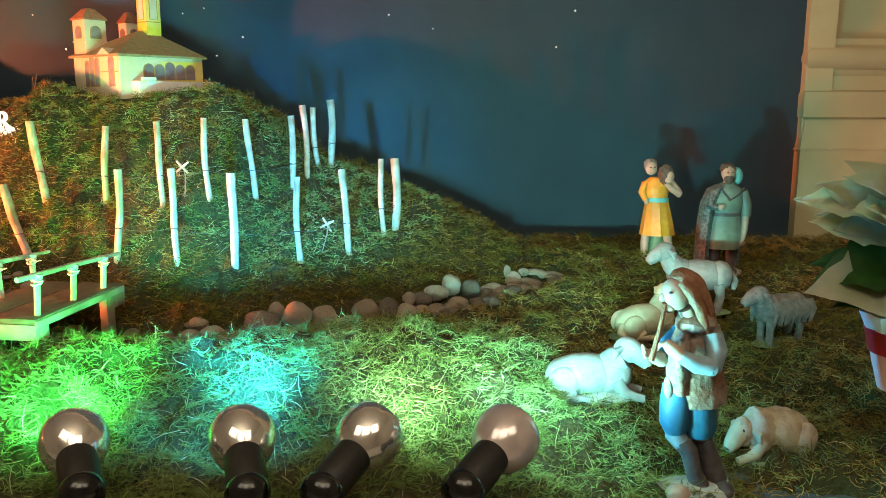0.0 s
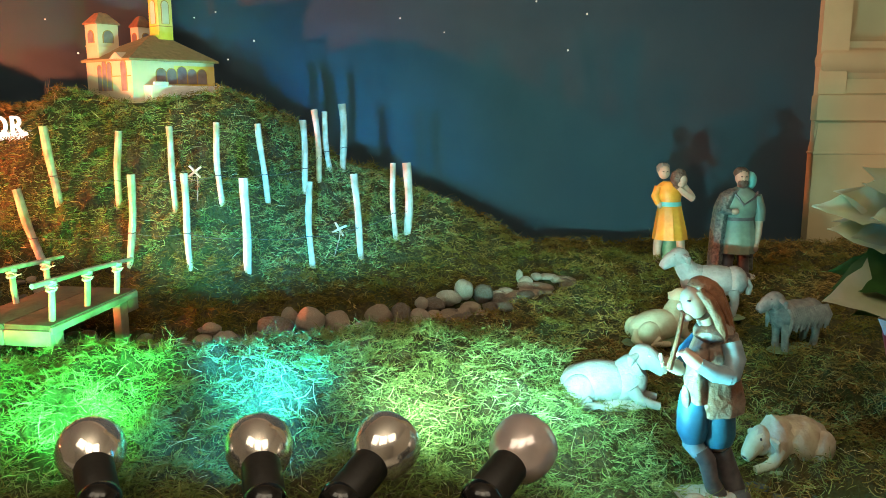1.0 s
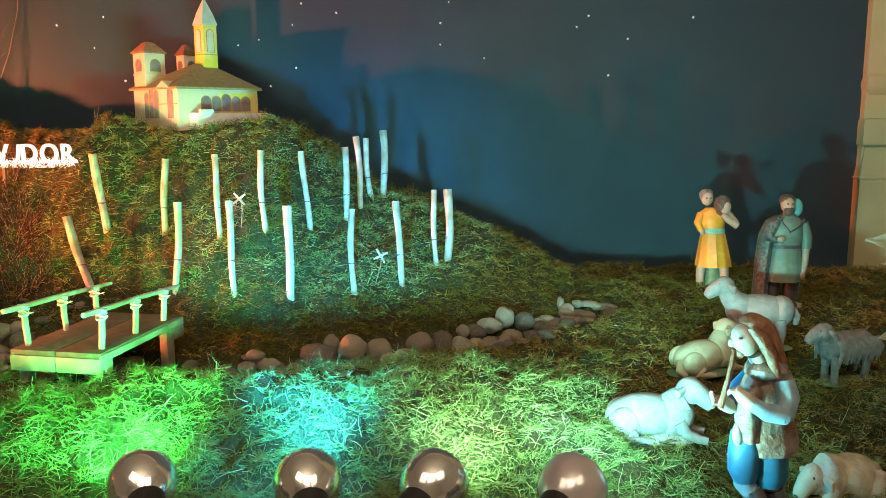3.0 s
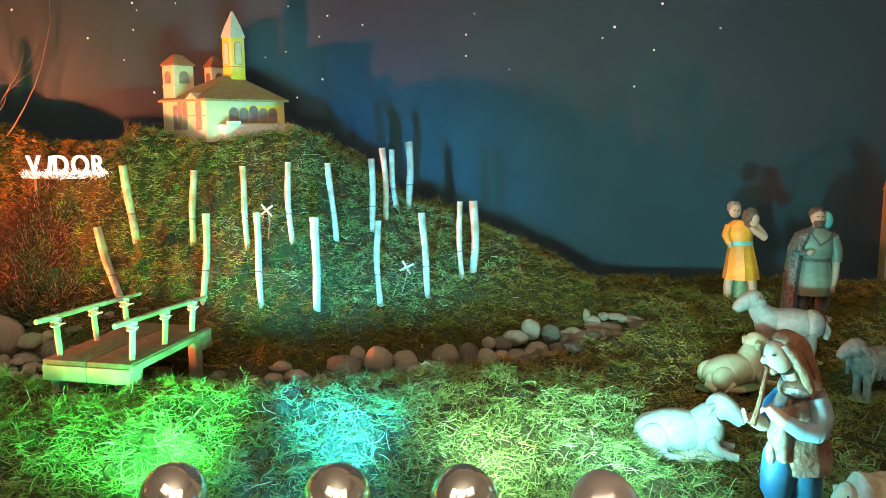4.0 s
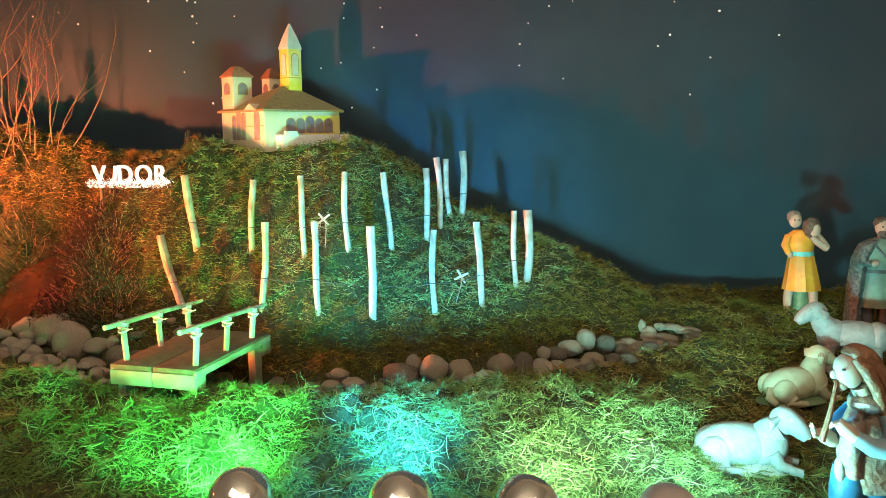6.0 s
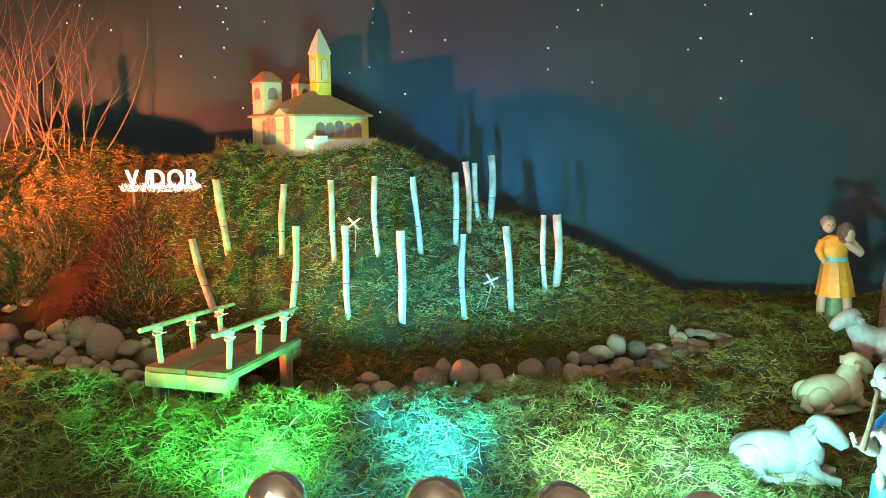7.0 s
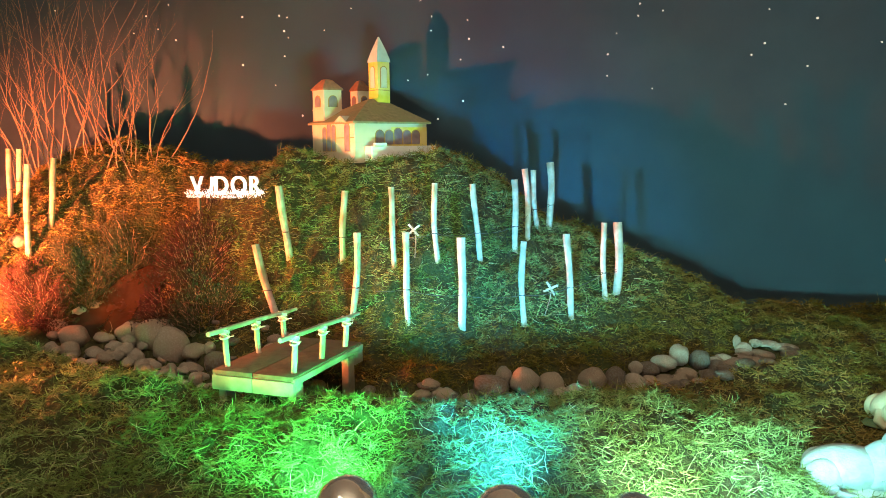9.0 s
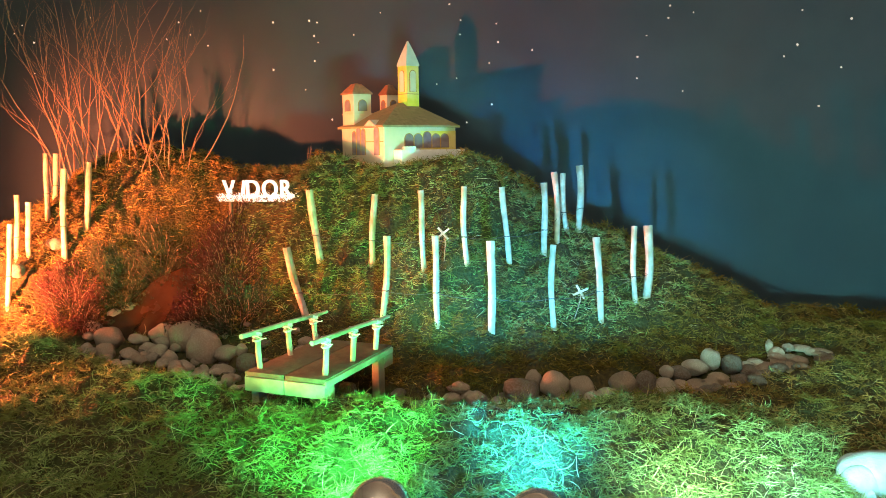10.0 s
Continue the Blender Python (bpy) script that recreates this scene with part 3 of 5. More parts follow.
PANE = shader("grey_mauve_window", (0.20, 0.16, 0.17), (0.30, 0.24, 0.25), 40, 0.5, bump=0.05)
PANE_LIGHT = shader("pale_tower_window", (0.55, 0.52, 0.42), (0.65, 0.62, 0.5), 40, 0.5, bump=0.05)
LINE = shader("ochre_line", (0.42, 0.24, 0.07), (0.52, 0.32, 0.10), 40, 0.7, bump=0.0)


def arch(w, h, n=8):
    """A round-headed outline, its sill at z 0."""
    r = w / 2
    return [(-r, 0), (r, 0)] + [(r * math.cos(a), h - r + r * math.sin(a)) for a in [math.pi * k / n for k in range(n + 1)]]


def build_church():
    spot = pose(-1.074, 2.720, 0.741, 0, 0, 52)
    church = anchor("church_model", spot, "painted cream and yellow model church with brown roof on the hilltop", "model church")
    L, W, H = 0.327, 0.290, 0.114

    def window(name, wall, m, w, h, pane, label="", rim=LINE):
        bm = bmesh.new()
        prism(bm, arch(w + 0.006, h + 0.004), -0.0012, 0.001, m)
        ob = part(name, bm, rim, wall, label, flat=True)
        bm = bmesh.new()
        prism(bm, arch(w, h), -0.0024, 0.0, m @ Matrix.Translation((0, 0, 0.001)))
        part("pane", bm, pane, ob, flat=True)

    # the nave: its long side runs along local x, its front along local y
    bm = bmesh.new()
    slab(bm, (L, W, H + 0.04), Matrix.Translation((L / 2, W / 2, H / 2 - 0.02)), 0.002)
    nave = part("nave", bm, WALL_CREAM, church)
    # added panel: yellow lamp light on the side's right end, as colour
    bm = bmesh.new()
    slab(bm, (L * 0.50, 0.003, H * 0.78), Matrix.Translation((L * 0.745, -0.001, H * 0.42)), 0.0008)
    part("side_panel", bm, WALL_YELLOW, nave, "yellow end of the long side, lamp light put into its colour")
    for i, u in enumerate((0.33, 0.455, 0.58, 0.705, 0.83)):
        window("arched_window", nave, Matrix.Translation((L * u, -0.0028, 0.030)), 0.035, 0.050 + (0.007 if i == 2 else 0), PANE)
    face = pose(0, 0, 0, 0, 0, -90)
    for v, w, h in ((0.16, 0.030, 0.098), (0.47, 0.024, 0.094), (0.58, 0.024, 0.100), (0.69, 0.024, 0.086)):
        window("arched_window", nave, Matrix.Translation((-0.0006, W * v, 0.006)) @ face, w, h, PANE)
    bm = bmesh.new()
    slab(bm, (0.003, W * 0.42, 0.003), Matrix.Translation((-0.001, W * 0.22, 0.055)), 0.0)
    part("string_course", bm, LINE, nave)

    # hipped roof with eaves
    bm = bmesh.new()
    o, zb, zt = 0.012, H - 0.002, H + 0.088
    base = [bm.verts.new(v) for v in ((-o, -o, zb), (L + o, -o, zb), (L + o, W + o, zb), (-o, W + o, zb))]
    low = [bm.verts.new((v.co.x, v.co.y, zb - 0.007)) for v in base]
    tops = [bm.verts.new((0.165, W * 0.5, zt)), bm.verts.new((0.225, W * 0.5, zt))]
    for k in range(4):
        bm.faces.new((low[k], low[(k + 1) % 4], base[(k + 1) % 4], base[k]))
    bm.faces.new(low[::-1])
    bm.faces.new((base[0], base[1], tops[1], tops[0]))
    bm.faces.new((base[1], base[2], tops[1]))
    bm.faces.new((base[2], base[3], tops[0], tops[1]))
    bm.faces.new((base[3], base[0], tops[0]))
    bmesh.ops.recalc_face_normals(bm, faces=bm.faces[:])
    roof = part("roof", bm, ROOF_BROWN, church, "brown hipped roof", flat=True)
    bm = bmesh.new()
    prism(bm, [(-0.045, 0), (0.045, 0), (0, 0.026)], -0.022, 0.02, Matrix.Translation((0.01, W * 0.26, H - 0.006)) @ face)
    part("gable", bm, WALL_CREAM, roof, "small cream gable over the front", flat=True)

    # white terrace along the side
    bm = bmesh.new()
    slab(bm, (L * 0.90, 0.046, 0.052), Matrix.Translation((L * 0.57, -0.027, -0.002)), 0.002)
    slab(bm, (L * 0.16, 0.012, 0.012), Matrix.Translation((L * 0.23, -0.05, 0.030)), 0.002)
    part("terrace", bm, WALL_WHITE, church, "white terrace wall")

    # main bell tower with pointed spire
    tw, tz0, tz1 = 0.058, H + 0.03, 0.343
    at = Matrix.Translation((0.218, W * 0.52, 0))
    bm = bmesh.new()
    slab(bm, (tw, tw, tz1 - tz0), at @ Matrix.Translation((0, 0, (tz0 + tz1) / 2)), 0.0015)
    tower = part("bell_tower", bm, WALL_YELLOW, church, "yellow square bell tower")
    for m in (at @ Matrix.Translation((0, -tw / 2 - 0.0006, 0)), at @ Matrix.Translation((-tw / 2 - 0.0006, 0, 0)) @ face):
        window("belfry_window", tower, m @ Matrix.Translation((0, 0, tz1 - 0.100)), 0.026, 0.078, PANE_LIGHT)
        bm = bmesh.new()
        slab(bm, (tw, 0.002, 0.003), m @ Matrix.Translation((0, 0, tz1 - 0.108)), 0.0)
        part("string_course", bm, LINE, tower)
    bm = bmesh.new()
    r = tw * 0.76
    lathe(bm, [(r, tz1 - 0.003), (r, tz1 + 0.003), (r * 0.66, tz1 + 0.040), (0.003, tz1 + 0.092)], at @ pose(0, 0, 0, 0, 0, 45), 4)
    part("spire", bm, SPIRE_GREEN, tower, "pale green pointed spire", flat=True)

    # two lesser towers
    for (x, y), w, z1, label in (((0.042, W - 0.045), 0.080, 0.237, "cream corner tower"), ((0.235, W + 0.02), 0.056, 0.244, "small cream tower behind the roof")):
        at = Matrix.Translation((x, y, 0))
        bm = bmesh.new()
        slab(bm, (w, w, z1), at @ Matrix.Translation((0, 0, z1 / 2)), 0.003)
        slab(bm, (w * 1.06, w * 1.06, 0.004), at @ Matrix.Translation((0, 0, z1 - 0.076)), 0.001)
        side = part("corner_tower", bm, WALL_CREAM, church, label)
        for m in (at @ Matrix.Translation((0, -w / 2 - 0.0006, 0)), at @ Matrix.Translation((-w / 2 - 0.0006, 0, 0)) @ face):
            window("belfry_window", side, m @ Matrix.Translation((0, 0, z1 - 0.066)), w * 0.44, 0.04, PANE)
        bm = bmesh.new()
        r = w * 0.79
        lathe(bm, [(r, z1 - 0.003), (r, z1 + 0.002), (r * 0.34, z1 + 0.036), (0.004, z1 + 0.040)], at @ pose(0, 0, 0, 0, 0, 45), 4)
        part("tower_roof", bm, ROOF_RED, side, "low red-brown roof", flat=True)


# ---- lit place-name letters ----
def build_letters():
    x, y, z = -1.612, 2.53, 0.607
    sign = anchor("lit_sign", pose(x, y, z, 0, 0, 3), "glowing white block letters standing on the moss", "illuminated sign")
    at = 0.0
    for ch, tilt in (("V", 0), ("I", 8), ("D", 0), ("O", 0), ("R", 0)):
        cu = bpy.data.curves.new("letter", "FONT")
        cu.body, cu.size, cu.extrude, cu.bevel_depth = ch, 0.088, 0.006, 0.0003
        tmp = bpy.data.objects.new("letter_curve", cu)
        scene.collection.objects.link(tmp)
        bpy.context.view_layer.update()
        me = bpy.data.meshes.new_from_object(tmp.evaluated_get(bpy.context.evaluated_depsgraph_get()))
        wide = max(v.co.x for v in me.vertices) - min(v.co.x for v in me.vertices)
        left = min(v.co.x for v in me.vertices)
        bpy.data.objects.remove(tmp)
        me.name = "letter"
        me.materials.clear()
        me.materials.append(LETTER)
        ob = new("letter", me)
        at += 0.010 if ch == "I" else 0.0
        ob.parent = sign
        ob.matrix_basis = pose(at - left * 0.84, 0, 0.0, 90, 0, 0) @ pose(0, 0, 0, 0, 0, -tilt) @ Matrix.Diagonal((0.84, 1, 1, 1))
        at += wide * 0.84 + 0.013
    bm = bmesh.new()
    rnd = random.Random(5)
    for k in range(520):
        a = Vector((rnd.uniform(-0.015, at + 0.01), rnd.uniform(-0.016, 0.012), rnd.uniform(-0.016, 0.004)))
        b = a + Vector((rnd.uniform(-0.008, 0.008), rnd.uniform(-0.012, 0.0), rnd.uniform(0.0, 0.014)))
        c = b + Vector((rnd.uniform(-0.008, 0.008), rnd.uniform(-0.008, 0.004), rnd.uniform(-0.006, 0.008)))
        tube(bm, [a, b, c], [0.0006, 0.0006, 0.0003], 3)
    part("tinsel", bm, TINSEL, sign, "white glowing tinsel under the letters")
    bm = bmesh.new()
    slab(bm, (at + 0.01, 0.012, 0.012), Matrix.Translation((at / 2, 0, -0.008)), 0.001)
    for u in (0.1, 0.9):
        slab(bm, (0.01, 0.01, 0.09), Matrix.Translation((at * u, 0, -0.05)), 0.001)
    part("batten", bm, PLANK, sign, "thin wooden batten under the letters")


# ---- footbridge ----
def build_bridge():
    b = anchor("footbridge", pose(-0.984, 1.898, 0.226, 0, 0, -8), "small plank footbridge with stick rails over the stream", "footbridge")
    w, l = 0.232, 0.362
    for i, x in enumerate((-w / 4, w / 4)):
        bm = bmesh.new()
        slab(bm, (w / 2 - 0.003, l, 0.012), Matrix.Translation((x, 0, -0.006)), 0.0015)
        part("plank", bm, PLANK, b)
    for y in (-l / 2 + 0.004, l / 2 - 0.02):
        for x in (-w / 4, w / 4):
            bm = bmesh.new()
            slab(bm, (w / 2 - 0.002, 0.014, 0.036), Matrix.Translation((x, y, -0.031)), 0.002)
            part("cross_board", bm, BEAM, b, "pale board under the deck's end")
    for x in (-w / 2 + 0.006, w / 2 - 0.002):
        bm = bmesh.new()
        slab(bm, (0.010, l, 0.016), Matrix.Translation((x, 0, -0.013)), 0.002)
        part("edge_strip", bm, BEAM, b, "pale strip along the deck's edge")
    for x in (-w / 2 + 0.02, w / 2 - 0.014):
        for y in (-l / 2 + 0.03, l / 2 - 0.06):
            bm = bmesh.new()
            slab(bm, (0.022, 0.036, 0.12), Matrix.Translation((x, y, -0.075)), 0.003)
            part("leg", bm, BEAM, b)
    bm = bmesh.new()
    slab(bm, (0.02, 0.05, 0.04), Matrix.Translation((w / 2 - 0.01, l / 2 - 0.02, -0.035)), 0.003)
    part("bracket", bm, BEAM, b)
    for side, x, lean in ((0, -w / 2 + 0.022, -0.004), (1, w / 2 - 0.022, 0.004)):
        ends = []
        for k, y in enumerate((-l * 0.40, -l * 0.02, l * 0.34)):
            h = 0.086 - 0.006 * k
            bm = bmesh.new()
            tube(bm, [(x, y, -0.004), (x + lean, y, h * 0.5), (x + lean * 1.5, y + 0.002, h)], [0.0074, 0.0078, 0.0072], 10)
            post = part("rail_post", bm, STICK, b, "short round stick post")
            bm = bmesh.new()
            for q in range(3):
                z = h - 0.012 + q * 0.009
                ring = [(x + lean * 1.4 + math.cos(a) * 0.0105, y + math.sin(a) * 0.0105, z + 0.003 * math.sin(a + q * 2)) for a in [2 * math.pi * j / 10 for j in range(11)]]
                tube(bm, ring, 0.0032, 5)
            tube(bm, [(x, y - 0.012, h), (x + 0.02, y - 0.016, h - 0.006), (x + 0.034, y - 0.018, h - 0.002)], 0.0016, 5)
            part("twine", bm, TWINE, post, "white twine binding post and rail")
            ends.append((x + lean * 1.5, y, h + 0.006))
        bm = bmesh.new()
        a, c = Vector(ends[0]), Vector(ends[2])
        d = (c - a).normalized()
        tube(bm, [a - d * 0.065, a, Vector(ends[1]) + Vector((0.002, 0, 0.002)), c, c + d * 0.075], [0.0064, 0.0068, 0.0064, 0.006, 0.0045], 9)
        part("hand_rail", bm, STICK, b, "thin stick used as a hand rail")


# ---- stream stones ----
def stone_mesh(seed, material, shape):
    rnd = random.Random(seed)
    bm = bmesh.new()
    bmesh.ops.create_icosphere(bm, subdivisions=3, radius=1.0)
    off = Vector((rnd.uniform(0, 50), rnd.uniform(0, 50), rnd.uniform(0, 50)))
    for v in bm.verts:
        d = v.co.normalized()
        r = 1 + 0.24 * noise.noise(d * 1.1 + off) + 0.10 * noise.noise(d * 2.6 + off) + 0.03 * noise.noise(d * 6 + off)
        v.co = Vector((d.x * shape[0], d.y * shape[1], d.z * shape[2])) * r
    me = bpy.data.meshes.new("stone")
    half = [max(abs(v.co[k]) for v in bm.verts) for k in range(3)]
    bm.to_mesh(me)
    bm.free()
    me.materials.append(material)
    me.shade_smooth()
    me["half"] = half
    return me


# kind, x, y, middle height, width, height
ROW_STONES = [(7, -0.456, 2.128, 0.149, 0.047, 0.059), (1, -0.398, 2.104, 0.14, 0.087, 0.082), (4, -0.482, 2.067, 0.116, 0.105, 0.061), (2, -0.325, 2.128, 0.142, 0.073, 0.07), (3, -0.26, 2.127, 0.124, 0.062, 0.045), (2, -0.292, 2.088, 0.104, 0.051, 0.042), (2, -0.215, 2.164, 0.138, 0.08, 0.063), (4, -0.156, 2.182, 0.134, 0.06, 0.077), (5, -0.212, 2.135, 0.105, 0.043, 0.022), (5, -0.181, 2.156, 0.106, 0.047, 0.022), (0, -0.105, 2.209, 0.127, 0.068, 0.07), (0, -0.098, 2.259, 0.147, 0.041, 0.043), (4, -0.062, 2.287, 0.146, 0.068, 0.044), (3, -0.019, 2.301, 0.142, 0.078, 0.055), (7, 0.026, 2.346, 0.156, 0.06, 0.066)]
FLATS_STONES = [(2, -0.059, 2.249, 0.123, 0.049, 0.038), (5, 0.049, 2.324, 0.121, 0.062, 0.035), (4, 0.084, 2.359, 0.139, 0.061, 0.061), (6, 0.107, 2.337, 0.102, 0.059, 0.039), (5, -0.022, 2.266, 0.111, 0.045, 0.023), (3, 0.162, 2.436, 0.143, 0.057, 0.032), (5, 0.178, 2.423, 0.12, 0.093, 0.032), (3, 0.132, 2.41, 0.14, 0.046, 0.03), (5, 0.224, 2.467, 0.132, 0.064, 0.025), (6, 0.21, 2.423, 0.105, 0.063, 0.026), (5, 0.018, 2.289, 0.106, 0.057, 0.025), (5, 0.058, 2.295, 0.093, 0.058, 0.023), (6, 0.142, 2.266, 0.125, 0.057, 0.029), (5, 0.14, 2.39, 0.117, 0.056, 0.024)]
FAR_STONES = [(7, 0.207, 2.522, 0.171, 0.025, 0.046), (0, 0.226, 2.504, 0.162, 0.046, 0.048), (3, 0.223, 2.482, 0.146, 0.054, 0.031), (3, 0.263, 2.531, 0.158, 0.04, 0.03), (3, 0.297, 2.545, 0.151, 0.064, 0.023), (0, 0.322, 2.546, 0.144, 0.047, 0.026), (3, 0.36, 2.565, 0.138, 0.075, 0.028), (5, 0.269, 2.503, 0.136, 0.061, 0.025), (5, 0.241, 2.462, 0.118, 0.062, 0.025), (5, 0.286, 2.498, 0.12, 0.065, 0.023)]
NEAR_STONES = [(2, -0.661, 2.017, 0.098, 0.055, 0.034), (3, -0.617, 2.027, 0.103, 0.051, 0.037), (4, -0.701, 2.001, 0.092, 0.045, 0.029), (2, -0.539, 2.032, 0.101, 0.04, 0.037), (4, -0.96, 2.007, 0.106, 0.058, 0.053), (4, -0.817, 1.77, 0.164, 0.054, 0.029), (6, -0.69, 1.794, 0.155, 0.051, 0.022), (6, -0.584, 2.015, 0.091, 0.048, 0.024)]
POND_A_STONES = [(3, -1.995, 2.29, 0.173, 0.066, 0.052), (2, -1.908, 2.254, 0.15, 0.104, 0.076), (3, -1.929, 2.411, 0.121, 0.091, 0.044), (3, -1.801, 2.257, 0.14, 0.072, 0.041), (0, -1.967, 2.37, 0.161, 0.056, 0.044), (0, -1.731, 2.302, 0.163, 0.107, 0.077), (3, -1.818, 2.519, 0.145, 0.095, 0.047), (2, -1.611, 2.263, 0.164, 0.149, 0.114), (1, -1.51, 2.187, 0.156, 0.125, 0.133), (3, -1.426, 2.181, 0.141, 0.098, 0.065), (3, -1.408, 2.121, 0.111, 0.084, 0.039), (4, -1.326, 2.12, 0.128, 0.07, 0.07), (1, -1.621, 2.164, 0.122, 0.055, 0.052), (0, -1.703, 2.258, 0.142, 0.06, 0.043)]
POND_B_STONES = [(3, -1.539, 2.109, 0.113, 0.078, 0.05), (0, -1.684, 2.208, 0.129, 0.056, 0.045), (7, -1.465, 2.107, 0.114, 0.04, 0.047), (0, -1.42, 2.004, 0.114, 0.064, 0.047), (3, -1.333, 2.034, 0.104, 0.064, 0.04), (0, -1.374, 2.003, 0.109, 0.052, 0.04), (0, -1.732, 2.216, 0.131, 0.059, 0.046), (3, -1.77, 2.177, 0.12, 0.073, 0.043), (5, -1.722, 2.158, 0.112, 0.071, 0.032), (0, -1.687, 2.168, 0.118, 0.05, 0.037), (3, -1.629, 2.133, 0.11, 0.044, 0.031), (2, -1.502, 2.02, 0.114, 0.065, 0.041), (2, -1.868, 2.182, 0.126, 0.066, 0.055), (3, -1.996, 2.265, 0.149, 0.049, 0.035)]


def build_stones():
    kinds = [stone_mesh(s, m, sh) for s, m, sh in ((1, STONE, (1, 0.8, 0.75)), (2, STONE, (0.9, 0.9, 0.85)), (3, STONE_WARM, (1, 0.75, 0.62)), (4, STONE, (1.05, 0.7, 0.55)),
                                                    (5, STONE_DARK, (1.1, 0.8, 0.5)), (6, STONE_WARM, (1.2, 0.9, 0.35)), (7, STONE_DARK, (1.2, 0.9, 0.3)), (8, STONE, (0.75, 0.7, 1.0)))]
    words = ("rounded grey river stone", "round grey cobble", "brown speckled river stone", "oval pale grey stone", "dark grey stone", "flat brown stone", "flat dark stone", "upright pale grey stone")

    def put(kind, x, y, size, lift=0.35, turn=0.0, tip=0.0, where="beside the dry stream"):
        ob = new("stone", kinds[kind])
        tagged(ob, words[kind] + " " + where, "stone", "stones of the stream")
        ob.matrix_world = pose(x, y, ground_z(x, y) + size * lift, tip, tip * 0.5, turn) @ Matrix.Scale(size, 4)

    def lay(rows, where, seed):
        rnd = random.Random(seed)
        for kind, x, y, z, wide, tall in rows:
            ob = new("stone", kinds[kind])
            tagged(ob, words[kind] + " " + where, "stone", "stones of the stream")
            bed = ground_z(x, y)
            z = max(min(z, bed + 0.42 * tall), bed + 0.12 * tall)
            size = kinds[kind].get("half") or (1, 1, 1)
            ob.matrix_world = pose(x, y, z, rnd.uniform(-8, 8), rnd.uniform(-14, 14), rnd.uniform(-12, 12)) @ Matrix.Diagonal((wide / 2 / size[0], wide * 0.42 / size[1], tall / 2 / size[2], 1))

    lay(ROW_STONES, "along the foot of the hill", 1)
    lay(FLATS_STONES, "in the narrowing stream bed", 2)
    lay(FAR_STONES, "heaped at the stream's far end", 3)
    lay(NEAR_STONES, "in the shaded stream bed", 4)
    lay(POND_A_STONES, "in the pond bed by the footbridge", 5)
    lay(POND_B_STONES, "in the pond bed by the footbridge", 6)
    # pebbles and flat stones filling the beds between the larger ones
    rnd = random.Random(9)
    for i in range(44):
        u = rnd.random()
        x = -0.02 + 0.40 * u
        y = float(np.interp(x, STREAM_X, STREAM_Y)) + rnd.uniform(-0.06, 0.06)
        put(rnd.choice((5, 5, 6, 4, 6)), x, y, rnd.uniform(0.016, 0.030), 0.2, rnd.uniform(0, 180), rnd.uniform(-8, 8), "in the narrowing stream bed")
    for i in range(120):
        x, y = rnd.uniform(-2.0, -1.12), rnd.uniform(1.95, 2.27)
        put(rnd.choice((0, 1, 2, 3, 4, 5)), x, y, rnd.uniform(0.012, 0.026), 0.25, rnd.uniform(0, 180), rnd.uniform(-15, 15), "in the pond bed by the footbridge")
    for i in range(26):
        x = rnd.uniform(-1.1, -0.45)
        put(rnd.choice((4, 6, 4, 2)), x, float(np.interp(x, STREAM_X, STREAM_Y)) + rnd.uniform(-0.07, 0.06), rnd.uniform(0.014, 0.030), 0.25, rnd.uniform(0, 180), 0, "in the shaded stream bed")
    # two pale stones on the orange slope
    put(0, -2.215, 2.40, 0.030, 0.6, 20, 0, "on the orange-lit slope")
    put(1, -2.29, 2.29, 0.030, 0.5, 70, 0, "on the orange-lit slope")


def build_waterfall():
    """A crumpled brown sheet that runs down the gully for water."""
    bm = bmesh.new()
    rows = []
    for j in range(29):
        u = j / 28
        y = 2.25 + 0.27 * u
        c = -1.895 + 0.04 * u + 0.09 * u * u
        half = 0.14 - 0.075 * u
        row = []
        for i in range(13):
            v = i / 12 * 2 - 1
            x = c + v * half
            z = 0.115 + 0.235 * u ** 1.15 + 0.035 * v * v * (1 - 1.6 * u) + 0.026 * noise.noise(Vector((x * 14, y * 9, 0))) + 0.004 * noise.noise(Vector((x * 50, y * 40, 3)))
            row.append(bm.verts.new((x, y, z)))
        rows.append(row)
    for a, b in zip(rows, rows[1:]):
        for i in range(12):
            bm.faces.new((a[i], a[i + 1], b[i + 1], b[i]))
    bmesh.ops.solidify(bm, geom=bm.faces[:], thickness=0.002)
    tagged(part("waterfall_sheet", bm, CHUTE), "glossy brown sheet laid down the gully as a stream", "model waterfall")


